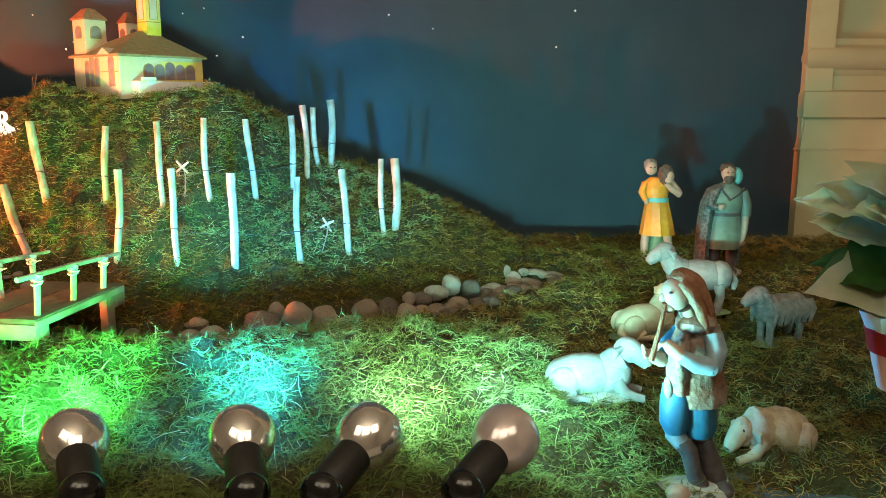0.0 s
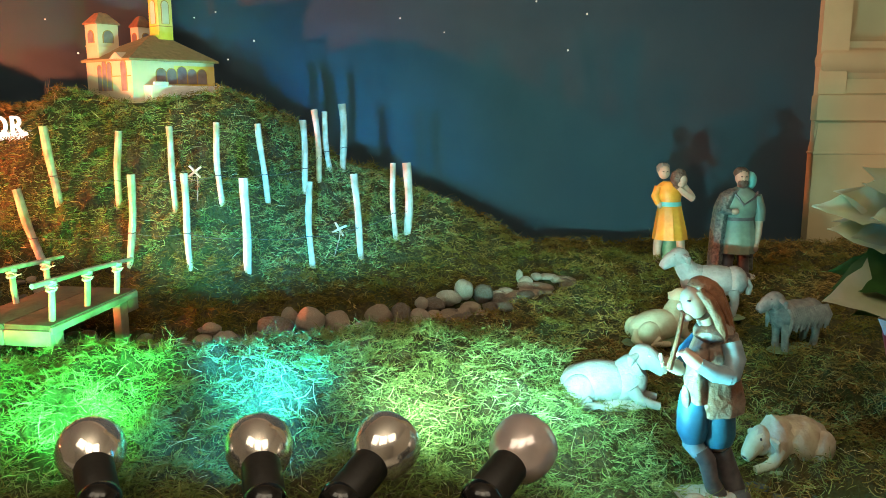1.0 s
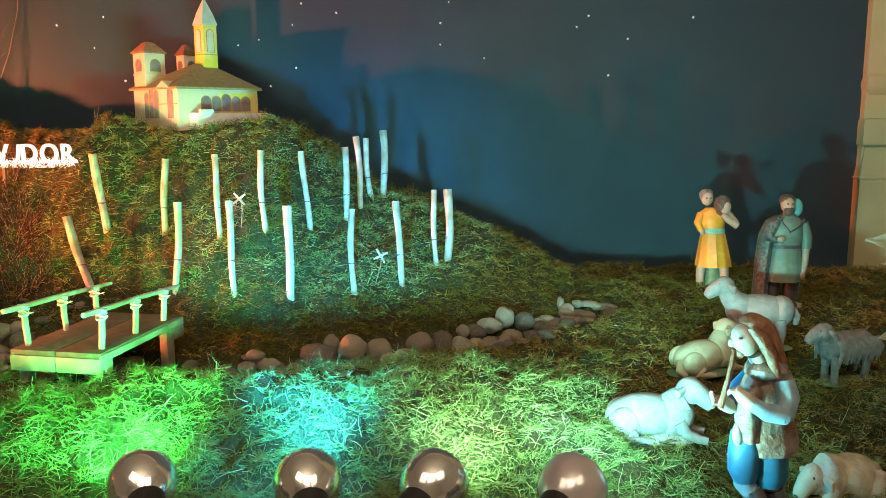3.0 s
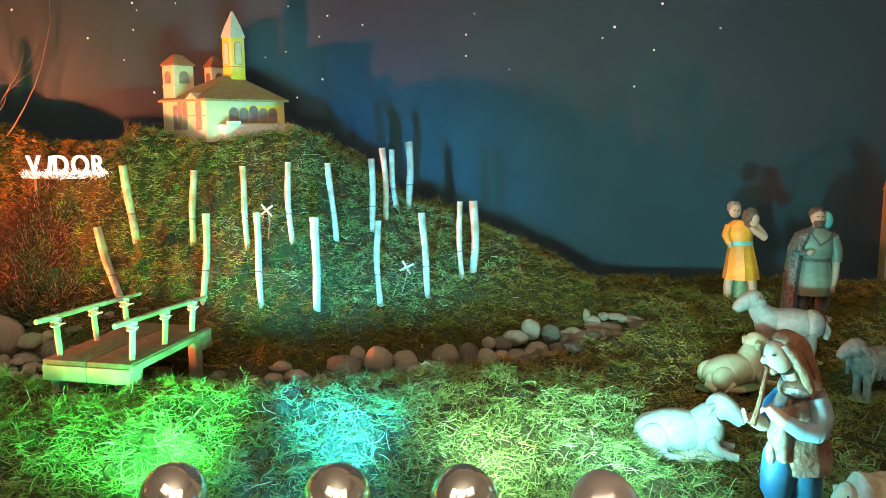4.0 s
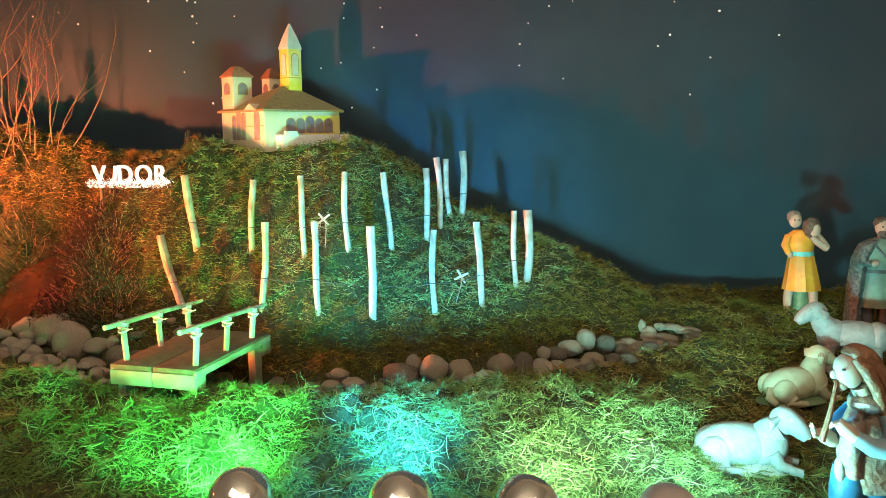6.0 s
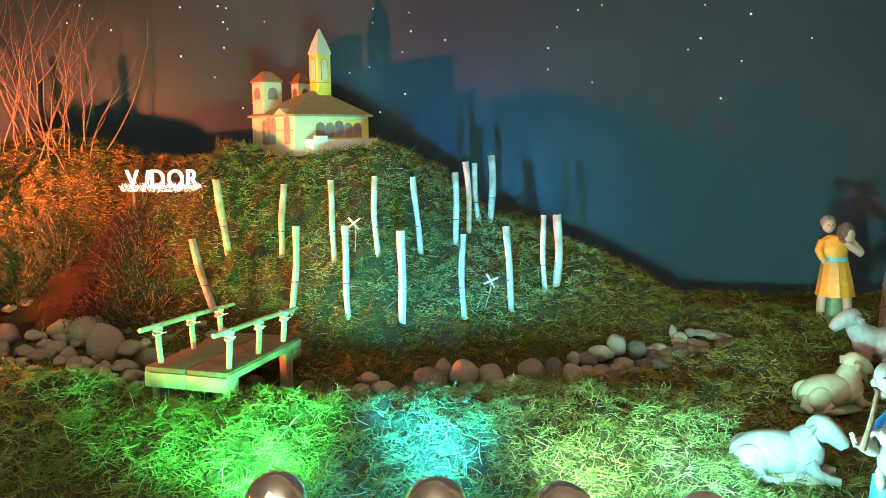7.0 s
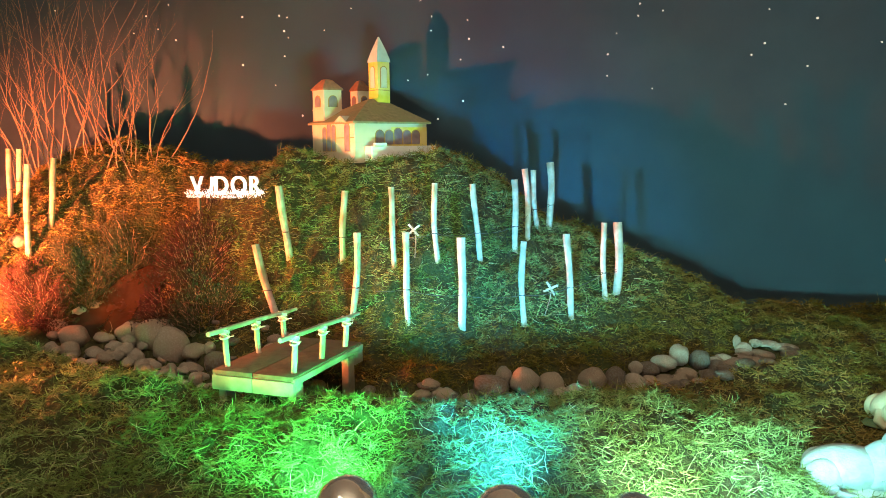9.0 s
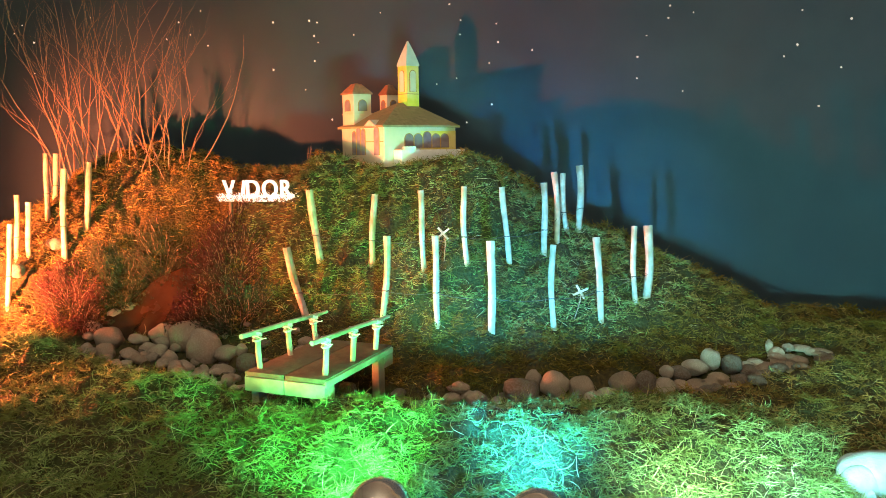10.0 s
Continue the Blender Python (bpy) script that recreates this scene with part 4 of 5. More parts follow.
# ---- floodlight bulbs ----
def build_bulbs():
    for i, (name, face, back, colour, watts, beam) in enumerate(BULBS + [LEFT_BULB]):
        face, back = Vector(face), Vector(back)
        m = Matrix.Translation(face) @ (face - back).to_track_quat("Z", "Y").to_matrix().to_4x4()
        bulb = anchor("reflector_bulb", m, "mirrored reflector bulb with %s glass in a black holder" % name, "spotlight bulb", "coloured floodlight bulbs")
        bm = bmesh.new()
        lathe(bm, [(0.016, -0.070), (0.020, -0.058), (0.031, -0.048), (0.044, -0.034), (0.0515, -0.014), (0.0540, 0.004), (0.0530, 0.017), (0.0490, 0.026)], seg=40)
        part("reflector", bm, PEARL if name == "white" else CHROME, bulb, "pearly glass bowl" if name == "white" else "mirrored glass bowl")
        bm = bmesh.new()
        lathe(bm, [(0.0486, 0.024), (0.043, 0.029), (0.034, 0.036), (0.020, 0.041), (0.001, 0.043)], seg=40)
        glass = part("front_glass", bm, glowing("glass_" + name, colour, 1.5, tuple(0.5 * c for c in colour)), bulb, name + " glowing glass front")
        bm = bmesh.new()
        lathe(bm, [(0.026, -0.042), (0.0300, -0.044), (0.0305, -0.126), (0.029, -0.128)], seg=32)
        holder = part("holder", bm, BLACK_HOLDER, bulb, "matt black tubular holder")
        bm = bmesh.new()
        lathe(bm, [(0.0300, -0.124), (0.033, -0.129), (0.033, -0.138), (0.029, -0.152), (0.016, -0.161), (0.001, -0.164)], seg=32)
        part("end_cap", bm, BLACK_GLOSS, holder, "glossy black rounded cap")
        bm = bmesh.new()
        tube(bm, [m.inverted() @ Vector((back.x, back.y, back.z - 0.03)), m.inverted() @ Vector((back.x, back.y - 0.005, -0.018))], 0.008, 10)
        part("stem", bm, BLACK_HOLDER, bulb, "short black stem")
        bm = bmesh.new()
        lathe(bm, [(0.04, -0.02), (0.04, -0.012), (0.012, -0.006)], m.inverted() @ Matrix.Translation((back.x, back.y, 0.0)), 24)
        part("foot", bm, BLACK_HOLDER, bulb, "round black foot")


# ---- figurines ----
def paint(name, low, high, scale=50, rough=0.45, bump=0.12, third=None, wide=12):
    return shader("painted_" + name, low, high, scale, rough, bump=bump, third=third, wide=wide)


P_SKIN = paint("skin", (0.38, 0.27, 0.20), (0.48, 0.35, 0.27))
P_HAIR = paint("brown_hair", (0.16, 0.07, 0.035), (0.28, 0.13, 0.07), 90, bump=0.6)
P_DARK_HAIR = paint("dark_hair", (0.06, 0.045, 0.035), (0.13, 0.10, 0.08), 90, bump=0.6)
P_BLUE = paint("blue_cloth", (0.02, 0.13, 0.22), (0.04, 0.19, 0.30), third=(0.025, 0.09, 0.16))
P_SHIRT = paint("pale_shirt", (0.17, 0.25, 0.29), (0.27, 0.35, 0.39))
P_FLEECE = paint("mottled_fleece", (0.04, 0.026, 0.02), (0.50, 0.42, 0.34), 48, bump=0.9, third=(0.20, 0.10, 0.06), wide=24)
P_BOOT = paint("dark_boot", (0.05, 0.045, 0.05), (0.12, 0.10, 0.10))
P_ORANGE = paint("orange_tunic", (0.62, 0.26, 0.02), (0.74, 0.36, 0.05), third=(0.55, 0.22, 0.03))
P_GREEN = paint("grey_green_tunic", (0.15, 0.22, 0.17), (0.22, 0.30, 0.23), third=(0.12, 0.17, 0.15))
P_CLOAK = paint("dark_patterned_cloak", (0.03, 0.045, 0.05), (0.20, 0.22, 0.20), 110, bump=0.5)
P_BASE = paint("green_plaster_base", (0.12, 0.20, 0.10), (0.22, 0.30, 0.17))
P_GREY_BASE = paint("grey_plaster_base", (0.35, 0.36, 0.34), (0.50, 0.50, 0.47))
P_LAMB = paint("white_wool", (0.23, 0.225, 0.215), (0.34, 0.335, 0.32), 40, 0.6, bump=0.5)
P_CREAM = paint("cream_wool", (0.50, 0.43, 0.28), (0.62, 0.55, 0.38), 40, 0.6, bump=0.3)
P_GREYWOOL = paint("grey_wool", (0.12, 0.12, 0.115), (0.25, 0.24, 0.22), 55, 0.6, bump=0.5)
P_TAN = paint("tan_wool", (0.36, 0.27, 0.18), (0.60, 0.52, 0.40), 45, 0.6, bump=0.5, third=(0.55, 0.52, 0.36))
P_NOSE = paint("dark_nose", (0.05, 0.04, 0.04), (0.09, 0.07, 0.07))
P_TURQ = paint("turquoise_bag", (0.10, 0.36, 0.36), (0.16, 0.46, 0.44))


def figurine(name, bm, paints, m, label, category):
    ob = tagged(part(name, bm, paints), label, category, "painted plaster figurines")
    ob.matrix_world = m
    return ob


def robe(bm, rings, mat=0, folds=0, depth=0.0, seg=28, phase=0.0):
    """A closed form through (x, y, z, half width, half depth), with soft folds towards the hem."""
    made = []
    for k, (x, y, z, a, b) in enumerate(rings):
        u = k / (len(rings) - 1)
        ring = []
        for i in range(seg):
            t = 2 * math.pi * i / seg
            w = 1 + depth * (1 - u) * math.sin(folds * t + phase + 0.4 * u)
            ring.append(bm.verts.new((x + a * w * math.cos(t), y + b * w * math.sin(t), z)))
        made.append(ring)
    for p, q in zip(made, made[1:]):
        for i in range(seg):
            bm.faces.new((p[i], p[(i + 1) % seg], q[(i + 1) % seg], q[i])).material_index = mat
    bm.faces.new(made[0][::-1]).material_index = mat
    bm.faces.new(made[-1]).material_index = mat


def build_piper():
    """The standing flute player; local x is to the viewer's right, y away."""
    bm = bmesh.new()
    SK, HA, BL, SH, FL, BO, BA = range(7)
    ball(bm, (-0.015, 0, 0.008), (0.085, 0.055, 0.026), mat=BA, rough=0.12)
    ball(bm, (-0.040, -0.030, 0.026), (0.022, 0.018, 0.018), mat=SK, rough=0.1)
    # legs with socks and boots
    tube(bm, [(-0.030, 0.005, 0.150), (-0.032, 0.004, 0.122), (-0.022, 0.0, 0.105)], [0.018, 0.019, 0.015], 12, SH)
    tube(bm, [(-0.022, 0.0, 0.112), (-0.010, -0.004, 0.090), (-0.004, -0.004, 0.055), (0.010, -0.008, 0.016)], [0.017, 0.016, 0.014, 0.018], 12, BO)
    ball(bm, (0.012, -0.024, 0.014), (0.018, 0.032, 0.014), mat=BO)
    tube(bm, [(0.014, 0.012, 0.130), (0.018, 0.014, 0.100)], [0.017, 0.014], 12, SK)
    tube(bm, [(0.018, 0.014, 0.106), (0.032, 0.016, 0.060), (0.044, 0.016, 0.018)], [0.019, 0.020, 0.022], 12, BO)
    ball(bm, (0.046, 0.0, 0.016), (0.022, 0.034, 0.016), mat=BO)
    # breeches
    tube(bm, [(-0.026, 0.004, 0.216), (-0.030, 0.002, 0.180), (-0.034, 0.0, 0.148), (-0.032, 0.0, 0.130)], [0.026, 0.029, 0.027, 0.020], 14, BL)
    tube(bm, [(0.012, 0.008, 0.216), (0.010, 0.006, 0.175), (0.012, 0.006, 0.135), (0.013, 0.006, 0.118)], [0.030, 0.032, 0.031, 0.024], 14, BL)
    # fleece waistcoat
    robe(bm, [(0.010, 0.006, 0.178, 0.046, 0.036), (0.010, 0.006, 0.200, 0.049, 0.038), (0.008, 0.006, 0.235, 0.045, 0.035), (0.006, 0.006, 0.262, 0.041, 0.032), (0.012, 0.006, 0.292, 0.043, 0.031), (0.012, 0.006, 0.318, 0.036, 0.026), (0.006, 0.004, 0.332, 0.018, 0.016)], FL, 9, 0.05)
    robe(bm, [(-0.026, -0.004, 0.205, 0.018, 0.026), (-0.028, -0.004, 0.240, 0.020, 0.028), (-0.024, -0.004, 0.285, 0.020, 0.026), (-0.014, 0.0, 0.318, 0.014, 0.018)], FL, 6, 0.05)
    ball(bm, (-0.046, -0.008, 0.214), (0.008, 0.014, 0.022), mat=FL)
    # collar
    ball(bm, (0.004, -0.002, 0.326), (0.036, 0.031, 0.019), mat=FL, rough=0.2)
    # near arm, sleeve bent up to the pipe
    tube(bm, [(0.026, -0.024, 0.312), (0.030, -0.034, 0.285), (0.018, -0.046, 0.262), (0.010, -0.048, 0.262)], [0.017, 0.018, 0.017, 0.016], 12, SH)
    tube(bm, [(0.020, -0.046, 0.262), (-0.010, -0.050, 0.268), (-0.034, -0.046, 0.284)], [0.017, 0.015, 0.012], 12, SH)
    tube(bm, [(-0.032, -0.046, 0.282), (-0.048, -0.042, 0.296), (-0.058, -0.038, 0.308)], [0.011, 0.012, 0.008], 10, SK)
    for k in range(4):
        tube(bm, [(-0.054, -0.044 + 0.005 * k, 0.304), (-0.066, -0.042 + 0.005 * k, 0.306 - 0.003 * k), (-0.068, -0.034 + 0.004 * k, 0.298 - 0.003 * k)], [0.0042, 0.004, 0.003], 6, SK)
    # far arm
    tube(bm, [(-0.010, 0.026, 0.305), (-0.040, 0.022, 0.274), (-0.056, 0.004, 0.262)], [0.018, 0.020, 0.016], 12, BL)
    tube(bm, [(-0.052, 0.006, 0.262), (-0.070, -0.010, 0.274), (-0.078, -0.018, 0.284)], [0.014, 0.012, 0.008], 10, SK)
    for k in range(4):
        tube(bm, [(-0.074, -0.016 + 0.004 * k, 0.274), (-0.088, -0.020 + 0.005 * k, 0.278 + 0.004 * k), (-0.090, -0.026 + 0.004 * k, 0.286 + 0.003 * k)], [0.0042, 0.0038, 0.003], 6, SK)
    tube(bm, [(-0.050, -0.012, 0.364), (-0.064, -0.026, 0.322), (-0.082, -0.038, 0.276)], [0.0036, 0.0046, 0.0056], 8, HA)
    # head in profile, bent a little forward, and long hair
    tube(bm, [(0.002, 0.0, 0.322), (-0.012, -0.003, 0.355)], [0.016, 0.015], 10, SK)
    ball(bm, (-0.030, -0.006, 0.381), (0.023, 0.020, 0.029), (0, -14, 0), SK)
    ball(bm, (-0.052, -0.008, 0.377), (0.007, 0.0045, 0.008), (0, 25, 0), SK)
    ball(bm, (-0.042, -0.009, 0.358), (0.010, 0.009, 0.009), mat=SK)
    ball(bm, (-0.050, -0.009, 0.366), (0.005, 0.006, 0.0025), mat=HA, seg=10, rings=6)
    ball(bm, (-0.043, -0.0235, 0.388), (0.004, 0.002, 0.0022), mat=BO, seg=8, rings=6)
    # smooth long hair in one fall down the back
    robe(bm, [(0.034, 0.006, 0.306, 0.008, 0.012), (0.028, 0.006, 0.328, 0.014, 0.020), (0.018, 0.005, 0.352, 0.019, 0.024), (0.006, 0.003, 0.376, 0.024, 0.025), (-0.006, 0.002, 0.398, 0.028, 0.025), (-0.013, 0.0, 0.411, 0.025, 0.021), (-0.017, 0.0, 0.420, 0.015, 0.013), (-0.017, 0.0, 0.424, 0.005, 0.005)], HA, 13, 0.08)
    tube(bm, [(-0.024, -0.018, 0.404), (-0.010, -0.027, 0.386), (0.004, -0.029, 0.358), (0.012, -0.027, 0.330), (0.018, -0.026, 0.308)], [0.008, 0.010, 0.010, 0.008, 0.003], 10, HA)
    figurine("piper_figurine", bm, [P_SKIN, P_HAIR, P_BLUE, P_SHIRT, P_FLEECE, P_BOOT, P_GREY_BASE], pose(0.466, 1.372, ground_z(0.466, 1.372) - 0.004, 0, -4, 0) @ Matrix.Scale(1.03, 4),
             "painted plaster figurine in fleece waistcoat and blue breeches playing a pipe", "figurine")


def build_back_figures():
    # bearer in an orange tunic
    bm = bmesh.new()
    SK, OR, BE, BA, HA = range(5)
    ball(bm, (0.0, 0, 0.006), (0.060, 0.045, 0.016), mat=BA, rough=0.1)
    tube(bm, [(0.0, 0.014, 0.0), (0.0, 0.014, 0.10)], [0.030, 0.022], 12, BA)
    tube(bm, [(-0.044, -0.012, 0.012), (-0.042, 0.0, 0.055), (-0.036, 0.0, 0.10)], [0.011, 0.014, 0.016], 10, SK)
    tube(bm, [(0.034, -0.008, 0.014), (0.036, 0.0, 0.055), (0.030, 0.0, 0.10)], [0.011, 0.014, 0.016], 10, SK)
    ball(bm, (-0.050, -0.022, 0.010), (0.013, 0.024, 0.010), mat=SK)
    ball(bm, (0.036, -0.018, 0.010), (0.012, 0.022, 0.010), mat=SK)
    robe(bm, [(-0.002, 0, 0.086, 0.056, 0.044), (-0.003, 0, 0.120, 0.051, 0.040), (-0.006, 0, 0.165, 0.043, 0.034), (-0.008, 0, 0.198, 0.037, 0.030), (-0.010, 0, 0.206, 0.036, 0.029), (-0.010, 0, 0.235, 0.040, 0.031), (-0.010, 0, 0.262, 0.041, 0.029), (-0.012, 0, 0.276, 0.022, 0.018)], OR, 11, 0.07)
    robe(bm, [(-0.009, 0, 0.196, 0.0395, 0.0325), (-0.010, 0, 0.203, 0.0395, 0.0325), (-0.010, 0, 0.210, 0.0385, 0.0315)], BE)
    tube(bm, [(-0.048, -0.004, 0.258), (-0.060, -0.008, 0.228), (-0.050, -0.020, 0.202)], [0.013, 0.012, 0.009], 10, OR)
    ball(bm, (-0.047, -0.022, 0.200), (0.009, 0.009, 0.011), mat=SK)
    tube(bm, [(0.026, -0.008, 0.262), (0.052, -0.016, 0.232), (0.058, -0.024, 0.222)], [0.015, 0.014, 0.012], 10, SK)
    tube(bm, [(0.060, -0.022, 0.222), (0.030, -0.032, 0.240), (0.010, -0.034, 0.258)], [0.012, 0.010, 0.008], 10, SK)
    ball(bm, (-0.032, -0.004, 0.306), (0.019, 0.020, 0.023), mat=SK)
    ball(bm, (-0.033, 0.005, 0.315), (0.022, 0.022, 0.021), mat=5, rough=0.22, freq=10)
    for x in (-0.039, -0.026):
        ball(bm, (x, -0.0225, 0.309), (0.0034, 0.002, 0.0022), mat=HA, seg=8, rings=6)
    ball(bm, (-0.032, -0.0245, 0.304), (0.003, 0.003, 0.005), mat=SK, seg=8, rings=6)
    ball(bm, (0.012, -0.020, 0.288), (0.026, 0.024, 0.030), mat=HA, rough=0.2, freq=9)
    ball(bm, (0.018, -0.034, 0.280), (0.018, 0.012, 0.020), mat=SK, rough=0.08)
    tube(bm, [(0.012, -0.014, 0.272), (0.000, -0.028, 0.256)], [0.018, 0.012], 10, HA)
    figurine("bearer_figurine", bm, [P_SKIN, P_ORANGE, P_TURQ, P_BASE, P_DARK_HAIR, P_GREYWOOL], pose(0.733, 2.70, ground_z(0.733, 2.70) - 0.002) @ Matrix.Scale(1.03, 4),
             "painted plaster figurine in an orange tunic carrying a load", "figurine")
    # bearded figure in a grey-green tunic with a cloak
    bm = bmesh.new()
    SK, GR, CL, BO, HA, TU, BA = range(7)
    ball(bm, (0, 0, 0.004), (0.065, 0.05, 0.014), mat=BA, rough=0.1)
    for x in (-0.026, 0.022):
        tube(bm, [(x, -0.010, 0.008), (x, 0, 0.045), (x * 0.9, 0, 0.10)], [0.016, 0.017, 0.021], 10, BO)
        ball(bm, (x, -0.024, 0.012), (0.015, 0.028, 0.012), mat=BO)
    robe(bm, [(0.0, 0, 0.080, 0.054, 0.040), (0.0, 0, 0.115, 0.054, 0.040), (0.0, 0, 0.160, 0.048, 0.036), (0.0, 0, 0.186, 0.045, 0.034), (0.002, 0, 0.225, 0.053, 0.036), (0.002, 0, 0.252, 0.053, 0.033), (0.002, 0, 0.268, 0.040, 0.027), (0.002, 0, 0.282, 0.018, 0.016)], GR, 10, 0.05)
    robe(bm, [(0.0, 0, 0.182, 0.048, 0.0365), (0.0, 0, 0.187, 0.047, 0.0360), (0.0, 0, 0.192, 0.048, 0.0365)], BO)
    robe(bm, [(-0.062, 0.012, 0.02, 0.020, 0.034), (-0.062, 0.010, 0.08, 0.019, 0.034), (-0.060, 0.006, 0.16, 0.020, 0.036), (-0.054, 0.002, 0.22, 0.021, 0.036), (-0.036, 0.0, 0.262, 0.022, 0.034), (-0.018, 0.0, 0.276, 0.014, 0.024)], CL, 7, 0.12)
    robe(bm, [(0.046, 0.026, 0.02, 0.018, 0.014), (0.044, 0.026, 0.12, 0.018, 0.014), (0.040, 0.024, 0.20, 0.018, 0.014)], CL, 5, 0.1)
    tube(bm, [(-0.034, -0.022, 0.276), (0.0, -0.038, 0.232), (0.030, -0.034, 0.250), (0.046, -0.02, 0.268)], 0.004, 6, BO)
    tube(bm, [(-0.050, -0.016, 0.250), (-0.058, -0.030, 0.212), (-0.036, -0.042, 0.210)], [0.014, 0.014, 0.010], 10, CL)
    ball(bm, (-0.028, -0.044, 0.212), (0.012, 0.009, 0.010), mat=SK)
    tube(bm, [(0.046, -0.006, 0.256), (0.060, -0.008, 0.215), (0.060, -0.010, 0.180)], [0.017, 0.017, 0.016], 10, GR)
    tube(bm, [(0.060, -0.010, 0.182), (0.058, -0.014, 0.140), (0.052, -0.018, 0.108)], [0.011, 0.010, 0.008], 10, SK)
    ball(bm, (0.050, -0.020, 0.098), (0.009, 0.008, 0.013), mat=SK)
    tube(bm, [(0.002, -0.002, 0.274), (0.002, -0.004, 0.298)], [0.013, 0.013], 10, SK)
    ball(bm, (0.0, -0.006, 0.312), (0.020, 0.021, 0.025), mat=SK)
    ball(bm, (0.0, 0.002, 0.324), (0.023, 0.023, 0.019), mat=HA, rough=0.12, freq=9)
    ball(bm, (0.0, -0.019, 0.294), (0.016, 0.010, 0.014), mat=HA, rough=0.12, freq=9)
    ball(bm, (0.0, -0.027, 0.310), (0.0035, 0.004, 0.007), mat=SK)
    for x in (-0.007, 0.007):
        ball(bm, (x, -0.0262, 0.3155), (0.0038, 0.002, 0.0022), mat=HA, seg=8, rings=6)
    ball(bm, (0.032, 0.014, 0.300), (0.020, 0.018, 0.028), mat=TU)
    figurine("bearded_figurine", bm, [P_SKIN, P_GREEN, P_CLOAK, P_BOOT, P_DARK_HAIR, P_TURQ, P_GREY_BASE], pose(0.893, 2.515, ground_z(0.893, 2.515) - 0.004) @ Matrix.Scale(1.03, 4),
             "painted plaster bearded figurine in grey-green tunic with dark cloak", "figurine")


def sheep_head(bm, at, s, turn, wool, face, nose):
    """Head with muzzle and ears; local x is ahead."""
    m = Matrix.Translation(at) @ pose(0, 0, 0, 0, 0, turn)

    def spot(v):
        return tuple(m @ (Vector(v) * s))
    ball(bm, spot((0, 0, 0)), (0.034 * s, 0.029 * s, 0.032 * s), (0, 0, turn), wool, rough=0.05)
    tube(bm, [spot((0.006, 0, 0.004)), spot((0.026, 0, -0.006)), spot((0.046, 0, -0.022)), spot((0.054, 0, -0.030))], [0.026 * s, 0.023 * s, 0.017 * s, 0.012 * s], 12, face)
    for side in (1, -1):
        tube(bm, [spot((-0.004, 0.024 * side, 0.010)), spot((-0.012, 0.040 * side, 0.002)), spot((-0.014, 0.044 * side, -0.014))], [0.007 * s, 0.011 * s, 0.004 * s], 8, face)
        ball(bm, spot((0.022, 0.017 * side, 0.010)), 0.0042 * s, mat=nose, seg=8, rings=6)
    ball(bm, spot((0.054, 0, -0.026)), (0.006 * s, 0.009 * s, 0.005 * s), (0, 0, turn), nose, 10, 8)


def lying_sheep(paints, m, label, head_turn=-18, neck=(0.085, 0.0, 0.085), lump=0.04):
    bm = bmesh.new()
    W, F, N, B = range(4)
    ball(bm, (0.0, 0, 0.006), (0.118, 0.062, 0.014), mat=B, rough=0.08)
    ball(bm, (-0.010, 0, 0.052), (0.086, 0.052, 0.048), (0, -4, 0), W, 24, 14, lump, 7)
    ball(bm, (0.050, 0, 0.056), (0.050, 0.044, 0.048), (0, -18, 0), W, 20, 12, lump, 7)
    ball(bm, (-0.052, -0.036, 0.042), (0.040, 0.022, 0.036), (0, 20, 0), W, 16, 10, lump, 7)
    ball(bm, (-0.052, 0.036, 0.042), (0.040, 0.022, 0.036), (0, 20, 0), W)
    tube(bm, [(-0.030, -0.050, 0.026), (-0.052, -0.056, 0.014), (-0.020, -0.058, 0.012), (0.002, -0.058, 0.010)], [0.014, 0.012, 0.010, 0.008], 10, F)
    tube(bm, [(-0.086, -0.018, 0.050), (-0.098, -0.030, 0.026), (-0.086, -0.048, 0.012)], [0.012, 0.013, 0.009], 10, W)
    for y in (-0.030, 0.028):
        tube(bm, [(0.060, y, 0.050), (0.078, y, 0.022), (0.100, y - 0.004, 0.014), (0.124, y - 0.006, 0.010)], [0.018, 0.014, 0.010, 0.009], 10, F)
    tube(bm, [(0.052, 0, 0.070), tuple((Vector((0.052, 0, 0.070)) + Vector(neck)) / 2 + Vector((0, 0, 0.006))), neck], [0.040, 0.033, 0.028], 14, W)
    sheep_head(bm, (neck[0] + 0.006, neck[1], neck[2] + 0.016), 0.95, head_turn, W, F, N)
    figurine("sheep_figurine", bm, paints, m, label, "sheep figurine")


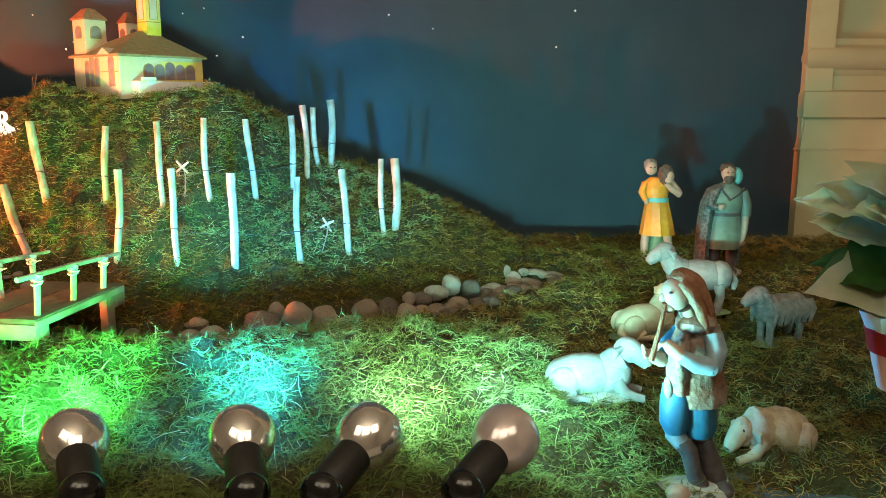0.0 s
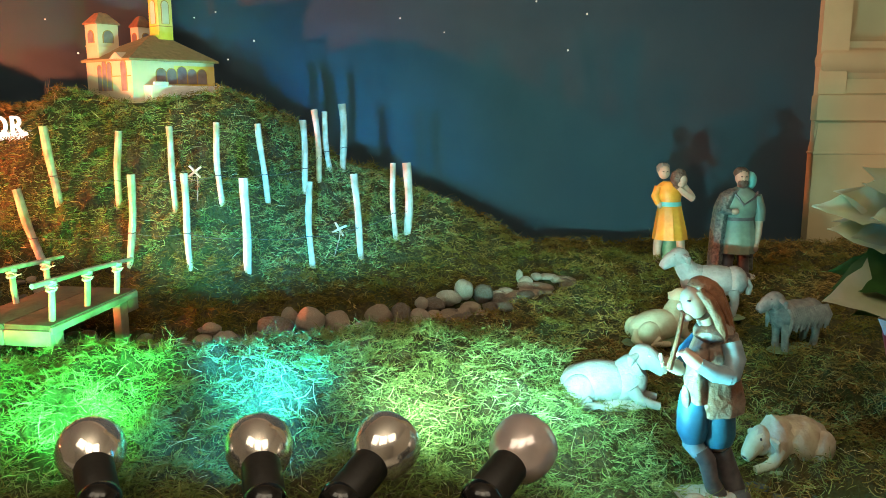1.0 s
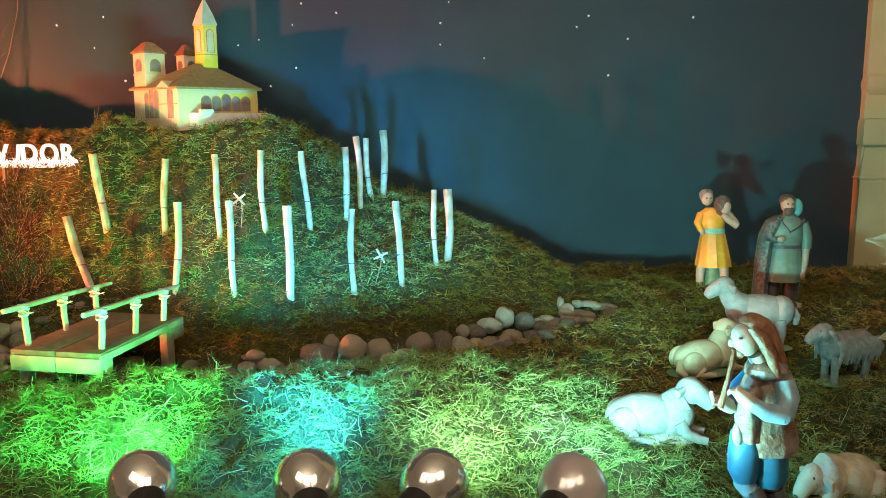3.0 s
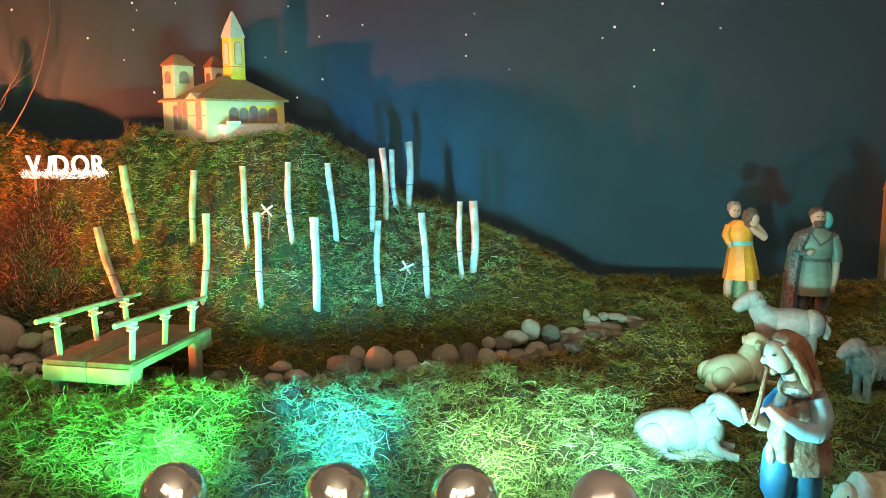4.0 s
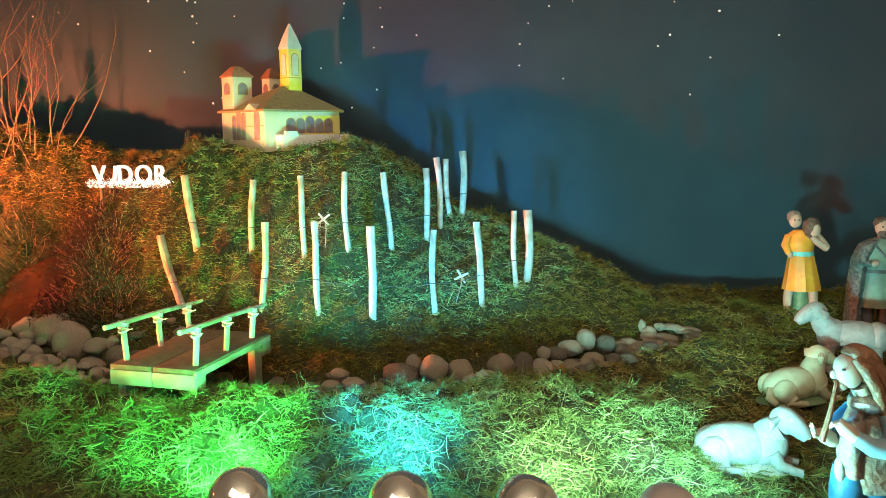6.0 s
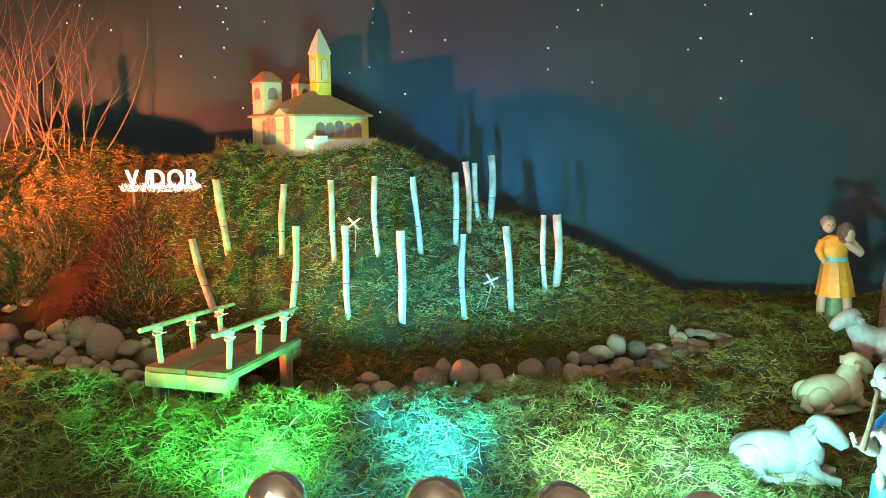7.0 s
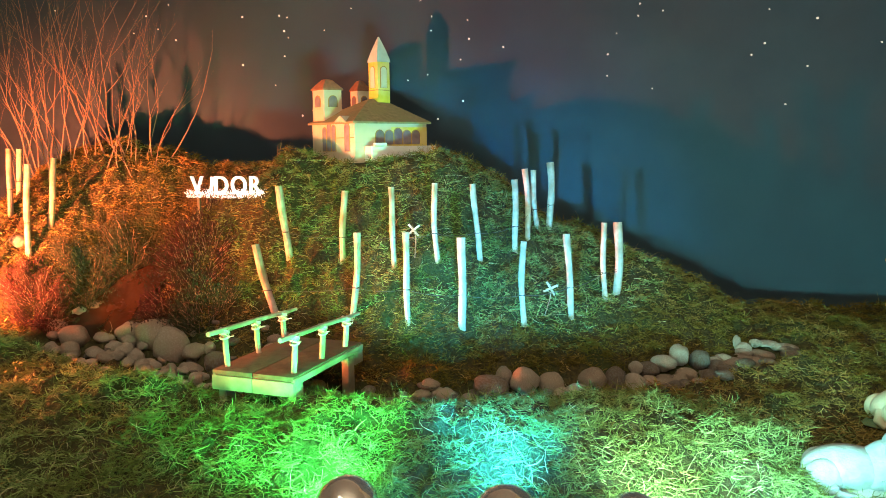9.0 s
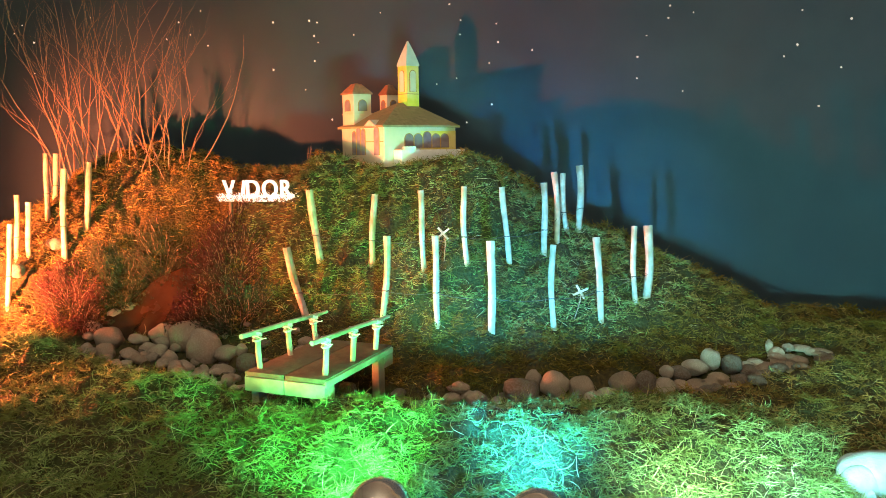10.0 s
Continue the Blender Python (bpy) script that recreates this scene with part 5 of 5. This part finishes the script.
def standing_sheep(paints, m, label, head_turn=0, shaggy=0.03, neck=(0.092, 0, 0.160)):
    bm = bmesh.new()
    W, F, N, B = range(4)
    ball(bm, (0.0, 0, 0.002), (0.10, 0.05, 0.010), mat=B, rough=0.08)
    ball(bm, (-0.008, 0, 0.112), (0.086, 0.046, 0.046), (0, -3, 0), W, 24, 14, shaggy, 9)
    ball(bm, (0.052, 0, 0.114), (0.042, 0.040, 0.046), (0, -14, 0), W, 18, 12, shaggy, 9)
    ball(bm, (-0.060, 0, 0.112), (0.038, 0.043, 0.044), (0, 0, 0), W, 18, 12, shaggy, 9)
    tube(bm, [(-0.092, 0, 0.120), (-0.104, 0, 0.096), (-0.102, 0, 0.072)], [0.010, 0.011, 0.007], 8, W)
    for x, y in ((0.052, -0.022), (0.060, 0.022), (-0.062, -0.024), (-0.054, 0.024)):
        tube(bm, [(x, y, 0.092), (x + (0.004 if x > 0 else -0.008), y, 0.050), (x + 0.002, y, 0.004)], [0.019, 0.0115, 0.0115], 10, F)
    tube(bm, [(0.058, 0, 0.124), tuple((Vector((0.058, 0, 0.124)) + Vector(neck)) / 2 + Vector((0.004, 0, 0))), neck], [0.038, 0.031, 0.026], 14, W)
    if shaggy > 0.05:
        for k in range(18):
            u = k / 17
            for side in (-1, 1):
                x = -0.088 + 0.158 * u
                tube(bm, [(x, 0.034 * side, 0.142), (x - 0.002, 0.049 * side, 0.112), (x + 0.003, 0.044 * side, 0.076 - 0.008 * math.sin(k * 2.3))], [0.005, 0.0075, 0.004], 6, W)
    sheep_head(bm, (neck[0] + 0.008, neck[1], neck[2] + 0.012), 0.95, head_turn, W, F, N)
    figurine("sheep_figurine", bm, paints, m, label, "sheep figurine")


def build_flock():
    def on(x, y, turn, s=1.0, sink=0.004):
        return pose(x, y, ground_z(x, y) - sink, 0, 0, turn) @ Matrix.Scale(s, 4)
    lying_sheep([P_LAMB, P_LAMB, P_CREAM, P_GREY_BASE], on(0.325, 1.715, -6, 0.98), "white painted plaster sheep lying on the moss", -30, (0.080, -0.006, 0.098), 0.03)
    lying_sheep([P_CREAM, P_CREAM, P_GREYWOOL, P_BASE], on(0.545, 2.10, 20, 0.90), "cream painted plaster sheep lying with raised head", -8, (0.074, 0.010, 0.112), 0.04)
    standing_sheep([P_LAMB, P_LAMB, P_GREYWOOL, P_BASE], on(0.735, 2.25, 172, 0.97, 0.012), "white painted plaster sheep standing behind the piper", 16, 0.03, (0.092, 0, 0.165))
    standing_sheep([P_GREYWOOL, P_GREYWOOL, P_NOSE, P_BASE], on(0.905, 2.08, 205, 0.86), "grey shaggy painted plaster sheep standing", -14, 0.09, (0.088, 0, 0.150))
    lying_sheep([P_TAN, P_CREAM, P_NOSE, P_BASE], on(0.672, 1.525, 196, 0.80) @ Matrix.Diagonal((1, 1.1, 1.3, 1)), "tan and cream painted sheep lying with lowered head", 10, (0.088, 0.0, 0.044), 0.09)


# ---- plants ----
P_BRACT = shader("white_bract", (0.66, 0.66, 0.50), (0.78, 0.77, 0.62), 30, 0.5, bump=0.15, third=(0.62, 0.66, 0.44), wide=12)
P_LEAF = shader("green_leaf", (0.035, 0.11, 0.02), (0.07, 0.20, 0.04), 30, 0.45, bump=0.2, third=(0.05, 0.13, 0.03), wide=10)
P_PAPER = shader("white_pot_wrap", (0.70, 0.70, 0.66), (0.80, 0.80, 0.76), 20, 0.35, bump=0.1)
P_RED = shader("red_ribbon", (0.30, 0.015, 0.02), (0.42, 0.03, 0.035), 40, 0.35, bump=0.1)


def thin(m):
    """Lets light through a leaf."""
    nt = m.node_tree
    glow = nt.nodes.new("ShaderNodeBsdfTranslucent")
    mixer = nt.nodes.new("ShaderNodeMixShader")
    bsdf = nt.nodes["Principled BSDF"]
    nt.links.new(bsdf.inputs["Base Color"].links[0].from_socket, glow.inputs["Color"])
    mixer.inputs[0].default_value = 0.4
    nt.links.new(bsdf.outputs[0], mixer.inputs[1])
    nt.links.new(glow.outputs[0], mixer.inputs[2])
    nt.links.new(mixer.outputs[0], nt.nodes["Material Output"].inputs["Surface"])


thin(P_BRACT)
thin(P_LEAF)


def leaf(name, parent, root, turn, rise, size, material, curl, seed):
    """A pointed, toothed leaf with a folded midrib."""
    rnd = random.Random(seed)
    bm = bmesh.new()
    n, rows = 12, []
    for k in range(n + 1):
        u = k / n
        w = 0.34 * size * math.sin(math.pi * min(1, u * 1.02) ** 0.8) ** 1.1 + 0.0004
        if 3 <= k <= 8:
            w *= 1.0 + (0.16 if k % 3 == 0 else -0.06)
        x = size * u
        z = curl * size * (u * u) + 0.03 * size * math.sin(6 * u + seed)
        rows.append([bm.verts.new((x, v * w, z + abs(v) * w * 0.30 + 0.02 * size * rnd.uniform(-1, 1) * abs(v))) for v in (-1, -0.5, 0, 0.5, 1)])
    for a, b in zip(rows, rows[1:]):
        for i in range(4):
            bm.faces.new((a[i], b[i], b[i + 1], a[i + 1]))
    bmesh.ops.solidify(bm, geom=bm.faces[:], thickness=0.0008)
    ob = part(name, bm, material, parent)
    ob.matrix_basis = pose(*root, 38 * math.cos(radians(turn)), -rise, turn)


def build_poinsettia():
    x, y = 0.905, 1.50
    z = ground_z(x, y)
    pot = anchor("poinsettia", pose(x, y, z), "white poinsettia in a white wrapped pot with red ribbon", "potted plant")
    bm = bmesh.new()
    lathe(bm, [(0.046, 0.0), (0.060, 0.05), (0.072, 0.11), (0.090, 0.155), (0.084, 0.155), (0.066, 0.112)], Matrix.Translation((0, 0, 0.130)), 40)
    for v in bm.verts:
        a = math.atan2(v.co.y, v.co.x)
        v.co.x *= 1 + 0.05 * math.sin(11 * a) * (v.co.z - 0.13) / 0.15
        v.co.y *= 1 + 0.05 * math.sin(11 * a) * (v.co.z - 0.10) / 0.15
    part("pot_wrap", bm, P_PAPER, pot, "crinkled white paper wrap")
    bm = bmesh.new()
    lathe(bm, [(0.0690, 0.075), (0.0745, 0.10), (0.0800, 0.122), (0.076, 0.122)], Matrix.Translation((0, 0, 0.130)), 40)
    part("ribbon", bm, P_RED, pot, "red ribbon round the wrap")
    bm = bmesh.new()
    lathe(bm, [(0.040, -0.02), (0.040, -0.005), (0.016, 0.01), (0.016, 0.12), (0.040, 0.128), (0.040, 0.134)], seg=28)
    part("pot_stand", bm, BLACK_HOLDER, pot, "thin dark stand under the pot")
    for k in range(5):
        bm = bmesh.new()
        a = k * 72
        d = Vector((math.cos(radians(a)), math.sin(radians(a)), 0))
        tube(bm, [d * 0.01 + Vector((0, 0, 0.20)), d * 0.03 + Vector((0, 0, 0.33)), d * 0.05 + Vector((0, 0, 0.43))], [0.006, 0.005, 0.004], 8)
        part("stem", bm, P_LEAF, pot)
    rnd = random.Random(21)
    for k in range(11):
        a = 150 + k * 137.5
        d = rnd.uniform(0.02, 0.05)
        leaf("leaf", pot, (d * math.cos(radians(a)), d * math.sin(radians(a)), rnd.uniform(0.30, 0.41)), a, rnd.uniform(-20, 20), rnd.uniform(0.13, 0.19), P_LEAF, -0.25, k)
    for k in range(11):
        a = 160 + k * 137.5
        d = rnd.uniform(0.02, 0.06)
        leaf("bract", pot, (d * math.cos(radians(a)), d * math.sin(radians(a)), rnd.uniform(0.38, 0.50)), a, rnd.uniform(-12, 38), rnd.uniform(0.12, 0.19), P_BRACT, -0.2, 50 + k)
    leaf("bract", pot, (-0.02, -0.05, 0.345), 184, 0, 0.22, P_BRACT, -0.06, 91)
    for k, (a, r, s, h) in enumerate(((172, 14, 0.17, 0.43), (205, 20, 0.16, 0.45), (150, 26, 0.17, 0.46), (232, 12, 0.15, 0.42), (190, 34, 0.15, 0.48), (165, 44, 0.14, 0.49))):
        leaf("bract", pot, (-0.03 * math.cos(radians(a - 180)), 0.03 * math.sin(radians(a)), h), a, r, s, P_BRACT, -0.12, 120 + k)
    leaf("leaf", pot, (-0.03, -0.04, 0.39), 176, -8, 0.18, P_LEAF, -0.1, 92)


def branching(bm, rnd, root, way, length, r, depth, wild=0.35):
    pts, radii, p, d = [Vector(root)], [r], Vector(root), Vector(way).normalized()
    n = 7
    kids = []
    for k in range(n):
        d = (d + Vector((rnd.uniform(-1, 1), rnd.uniform(-0.6, 0.6), rnd.uniform(-0.25, 0.6))) * wild * 0.34).normalized()
        p = p + d * length / n
        pts.append(p.copy())
        radii.append(r * (1 - 0.8 * (k + 1) / n))
        if depth and k in (1, 2, 3, 4, 5) and rnd.random() < 0.62:
            kids.append((p.copy(), (d + Vector((rnd.uniform(-1, 1), rnd.uniform(-0.5, 0.5), rnd.uniform(-0.1, 0.5))) * 0.75).normalized(), length * rnd.uniform(0.3, 0.55), radii[-1] * 0.75))
    tube(bm, pts, radii, 5)
    for kid in kids:
        branching(bm, rnd, *kid, depth - 1, wild)


def build_twigs():
    """Bare branches stuck into the side hill like leafless trees."""
    rnd = random.Random(14)
    for k in range(36):
        u = k / 35
        x = -2.52 + 0.62 * u + rnd.uniform(-0.03, 0.03)
        y = 2.80 + rnd.uniform(-0.07, 0.06)
        bm = bmesh.new()
        way = (-0.30 + 0.60 * u + rnd.uniform(-0.42, 0.42), rnd.uniform(-0.2, 0.05), 1.0)
        branching(bm, rnd, (0, 0, -0.04), way, rnd.uniform(0.38, 0.76) * (0.75 + 0.5 * math.sin(math.pi * min(1, u * 1.25))), rnd.uniform(0.0016, 0.0030), 2, 0.75)
        ob = tagged(part("bare_branch", bm, TWIG), "thin leafless branch stuck upright in the moss", "branch", "bare branches on the side hill")
        ob.matrix_world = pose(x, y, ground_z(x, y))


def bush(x, y, wide, tall, count, wood, leafage, seed, label, lean=(0, -0.4)):
    rnd = random.Random(seed)
    z = ground_z(x, y)
    ob = anchor("dry_bush", pose(x, y, z), label, "bush", "dry bushes by the gully")
    bm, lf = bmesh.new(), bmesh.new()
    for k in range(count):
        a = rnd.uniform(0, 2 * math.pi)
        rr = rnd.random() ** 0.5 * wide * 0.5
        root = Vector((rr * math.cos(a), rr * math.sin(a) * 0.7, 0))
        root.z = ground_z(x + root.x, y + root.y) - z - 0.01
        d = Vector((math.cos(a) * 0.7 + lean[0], math.sin(a) * 0.5 + lean[1], rnd.uniform(0.5, 1.3))).normalized()
        p, pts = root, [root]
        for j in range(6):
            d = (d + Vector((rnd.uniform(-1, 1), rnd.uniform(-1, 1), rnd.uniform(-0.5, 0.6))) * 0.28).normalized()
            p = p + d * tall * rnd.uniform(0.6, 1.1) / 6
            pts.append(p.copy())
            for q in range(7):
                c = p + Vector((rnd.uniform(-1, 1), rnd.uniform(-1, 1), rnd.uniform(-1, 1))) * 0.016
                e = (d + Vector((rnd.uniform(-1, 1), rnd.uniform(-1, 1), rnd.uniform(-1, 1))) * 0.9).normalized() * rnd.uniform(0.004, 0.009)
                s = e.orthogonal().normalized() * 0.0017
                vs = [lf.verts.new(v) for v in (c - e, c + s, c + e, c - s)]
                lf.faces.new(vs)
        tube(bm, pts, [0.0016, 0.0014, 0.0012, 0.001, 0.0009, 0.0007, 0.0004], 4)
    tagged(part("brushwood", bm, wood, ob, "thin reddish twigs"), kind="stuff")
    tagged(part("foliage", lf, leafage, ob, flat=True), kind="stuff")


def build_bushes():
    bush(-1.60, 2.37, 0.15, 0.12, 110, TWIG, HEATHER, 3, "dry dark red heather bush beside the gully", (-0.1, -0.3))
    bush(-1.53, 2.44, 0.15, 0.12, 90, TWIG, HEATHER, 4, "dry dark red heather bush beside the gully", (0.1, -0.3))
    bush(-1.64, 2.56, 0.14, 0.12, 70, TWIG, HEATHER, 5, "dry dark red heather bush above the gully", (0.0, -0.4))
    bush(-1.44, 2.30, 0.14, 0.11, 70, TWIG, DARK_LEAF, 8, "dark green scrub at the hill's foot", (0.0, -0.3))
    bush(-2.08, 2.30, 0.16, 0.09, 110, TWIG, HEATHER, 6, "dry red heather bush on the orange-lit slope", (0.1, -0.4))
    # these two dark bushes also stand in for shade on the gully's left slope
    bush(-1.99, 2.44, 0.15, 0.09, 110, TWIG, DARK_LEAF, 7, "evergreen scrub beside the gully, dark also for the slope's shade", (0.2, -0.5))
    bush(-1.90, 2.56, 0.13, 0.09, 90, TWIG, DARK_LEAF, 9, "evergreen scrub beside the gully, dark also for the slope's shade", (0.2, -0.5))
    bush(-1.775, 2.555, 0.15, 0.08, 110, TWIG, DARK_LEAF, 10, "dark evergreen scrub at the head of the gully", (0.0, -0.5))
    # one dry seed stalk beside the church
    bm = bmesh.new()
    rnd = random.Random(2)
    branching(bm, rnd, (0, 0, -0.02), (0.1, 0, 1), 0.11, 0.0022, 1, 0.5)
    ob = tagged(part("dry_stalk", bm, TWIG), "short dry stalk stuck in the hilltop moss", "stalk")
    ob.matrix_world = pose(-1.385, 2.74, ground_z(-1.385, 2.74))




build_hall()
build_backdrop()
build_pillar()
build_ground()
build_church()
build_letters()
build_bridge()
build_waterfall()
build_bulbs()
build_stakes()
build_stones()
build_stars()
build_piper()
build_back_figures()
build_flock()
build_poinsettia()
build_twigs()
build_bushes()
build_moss()
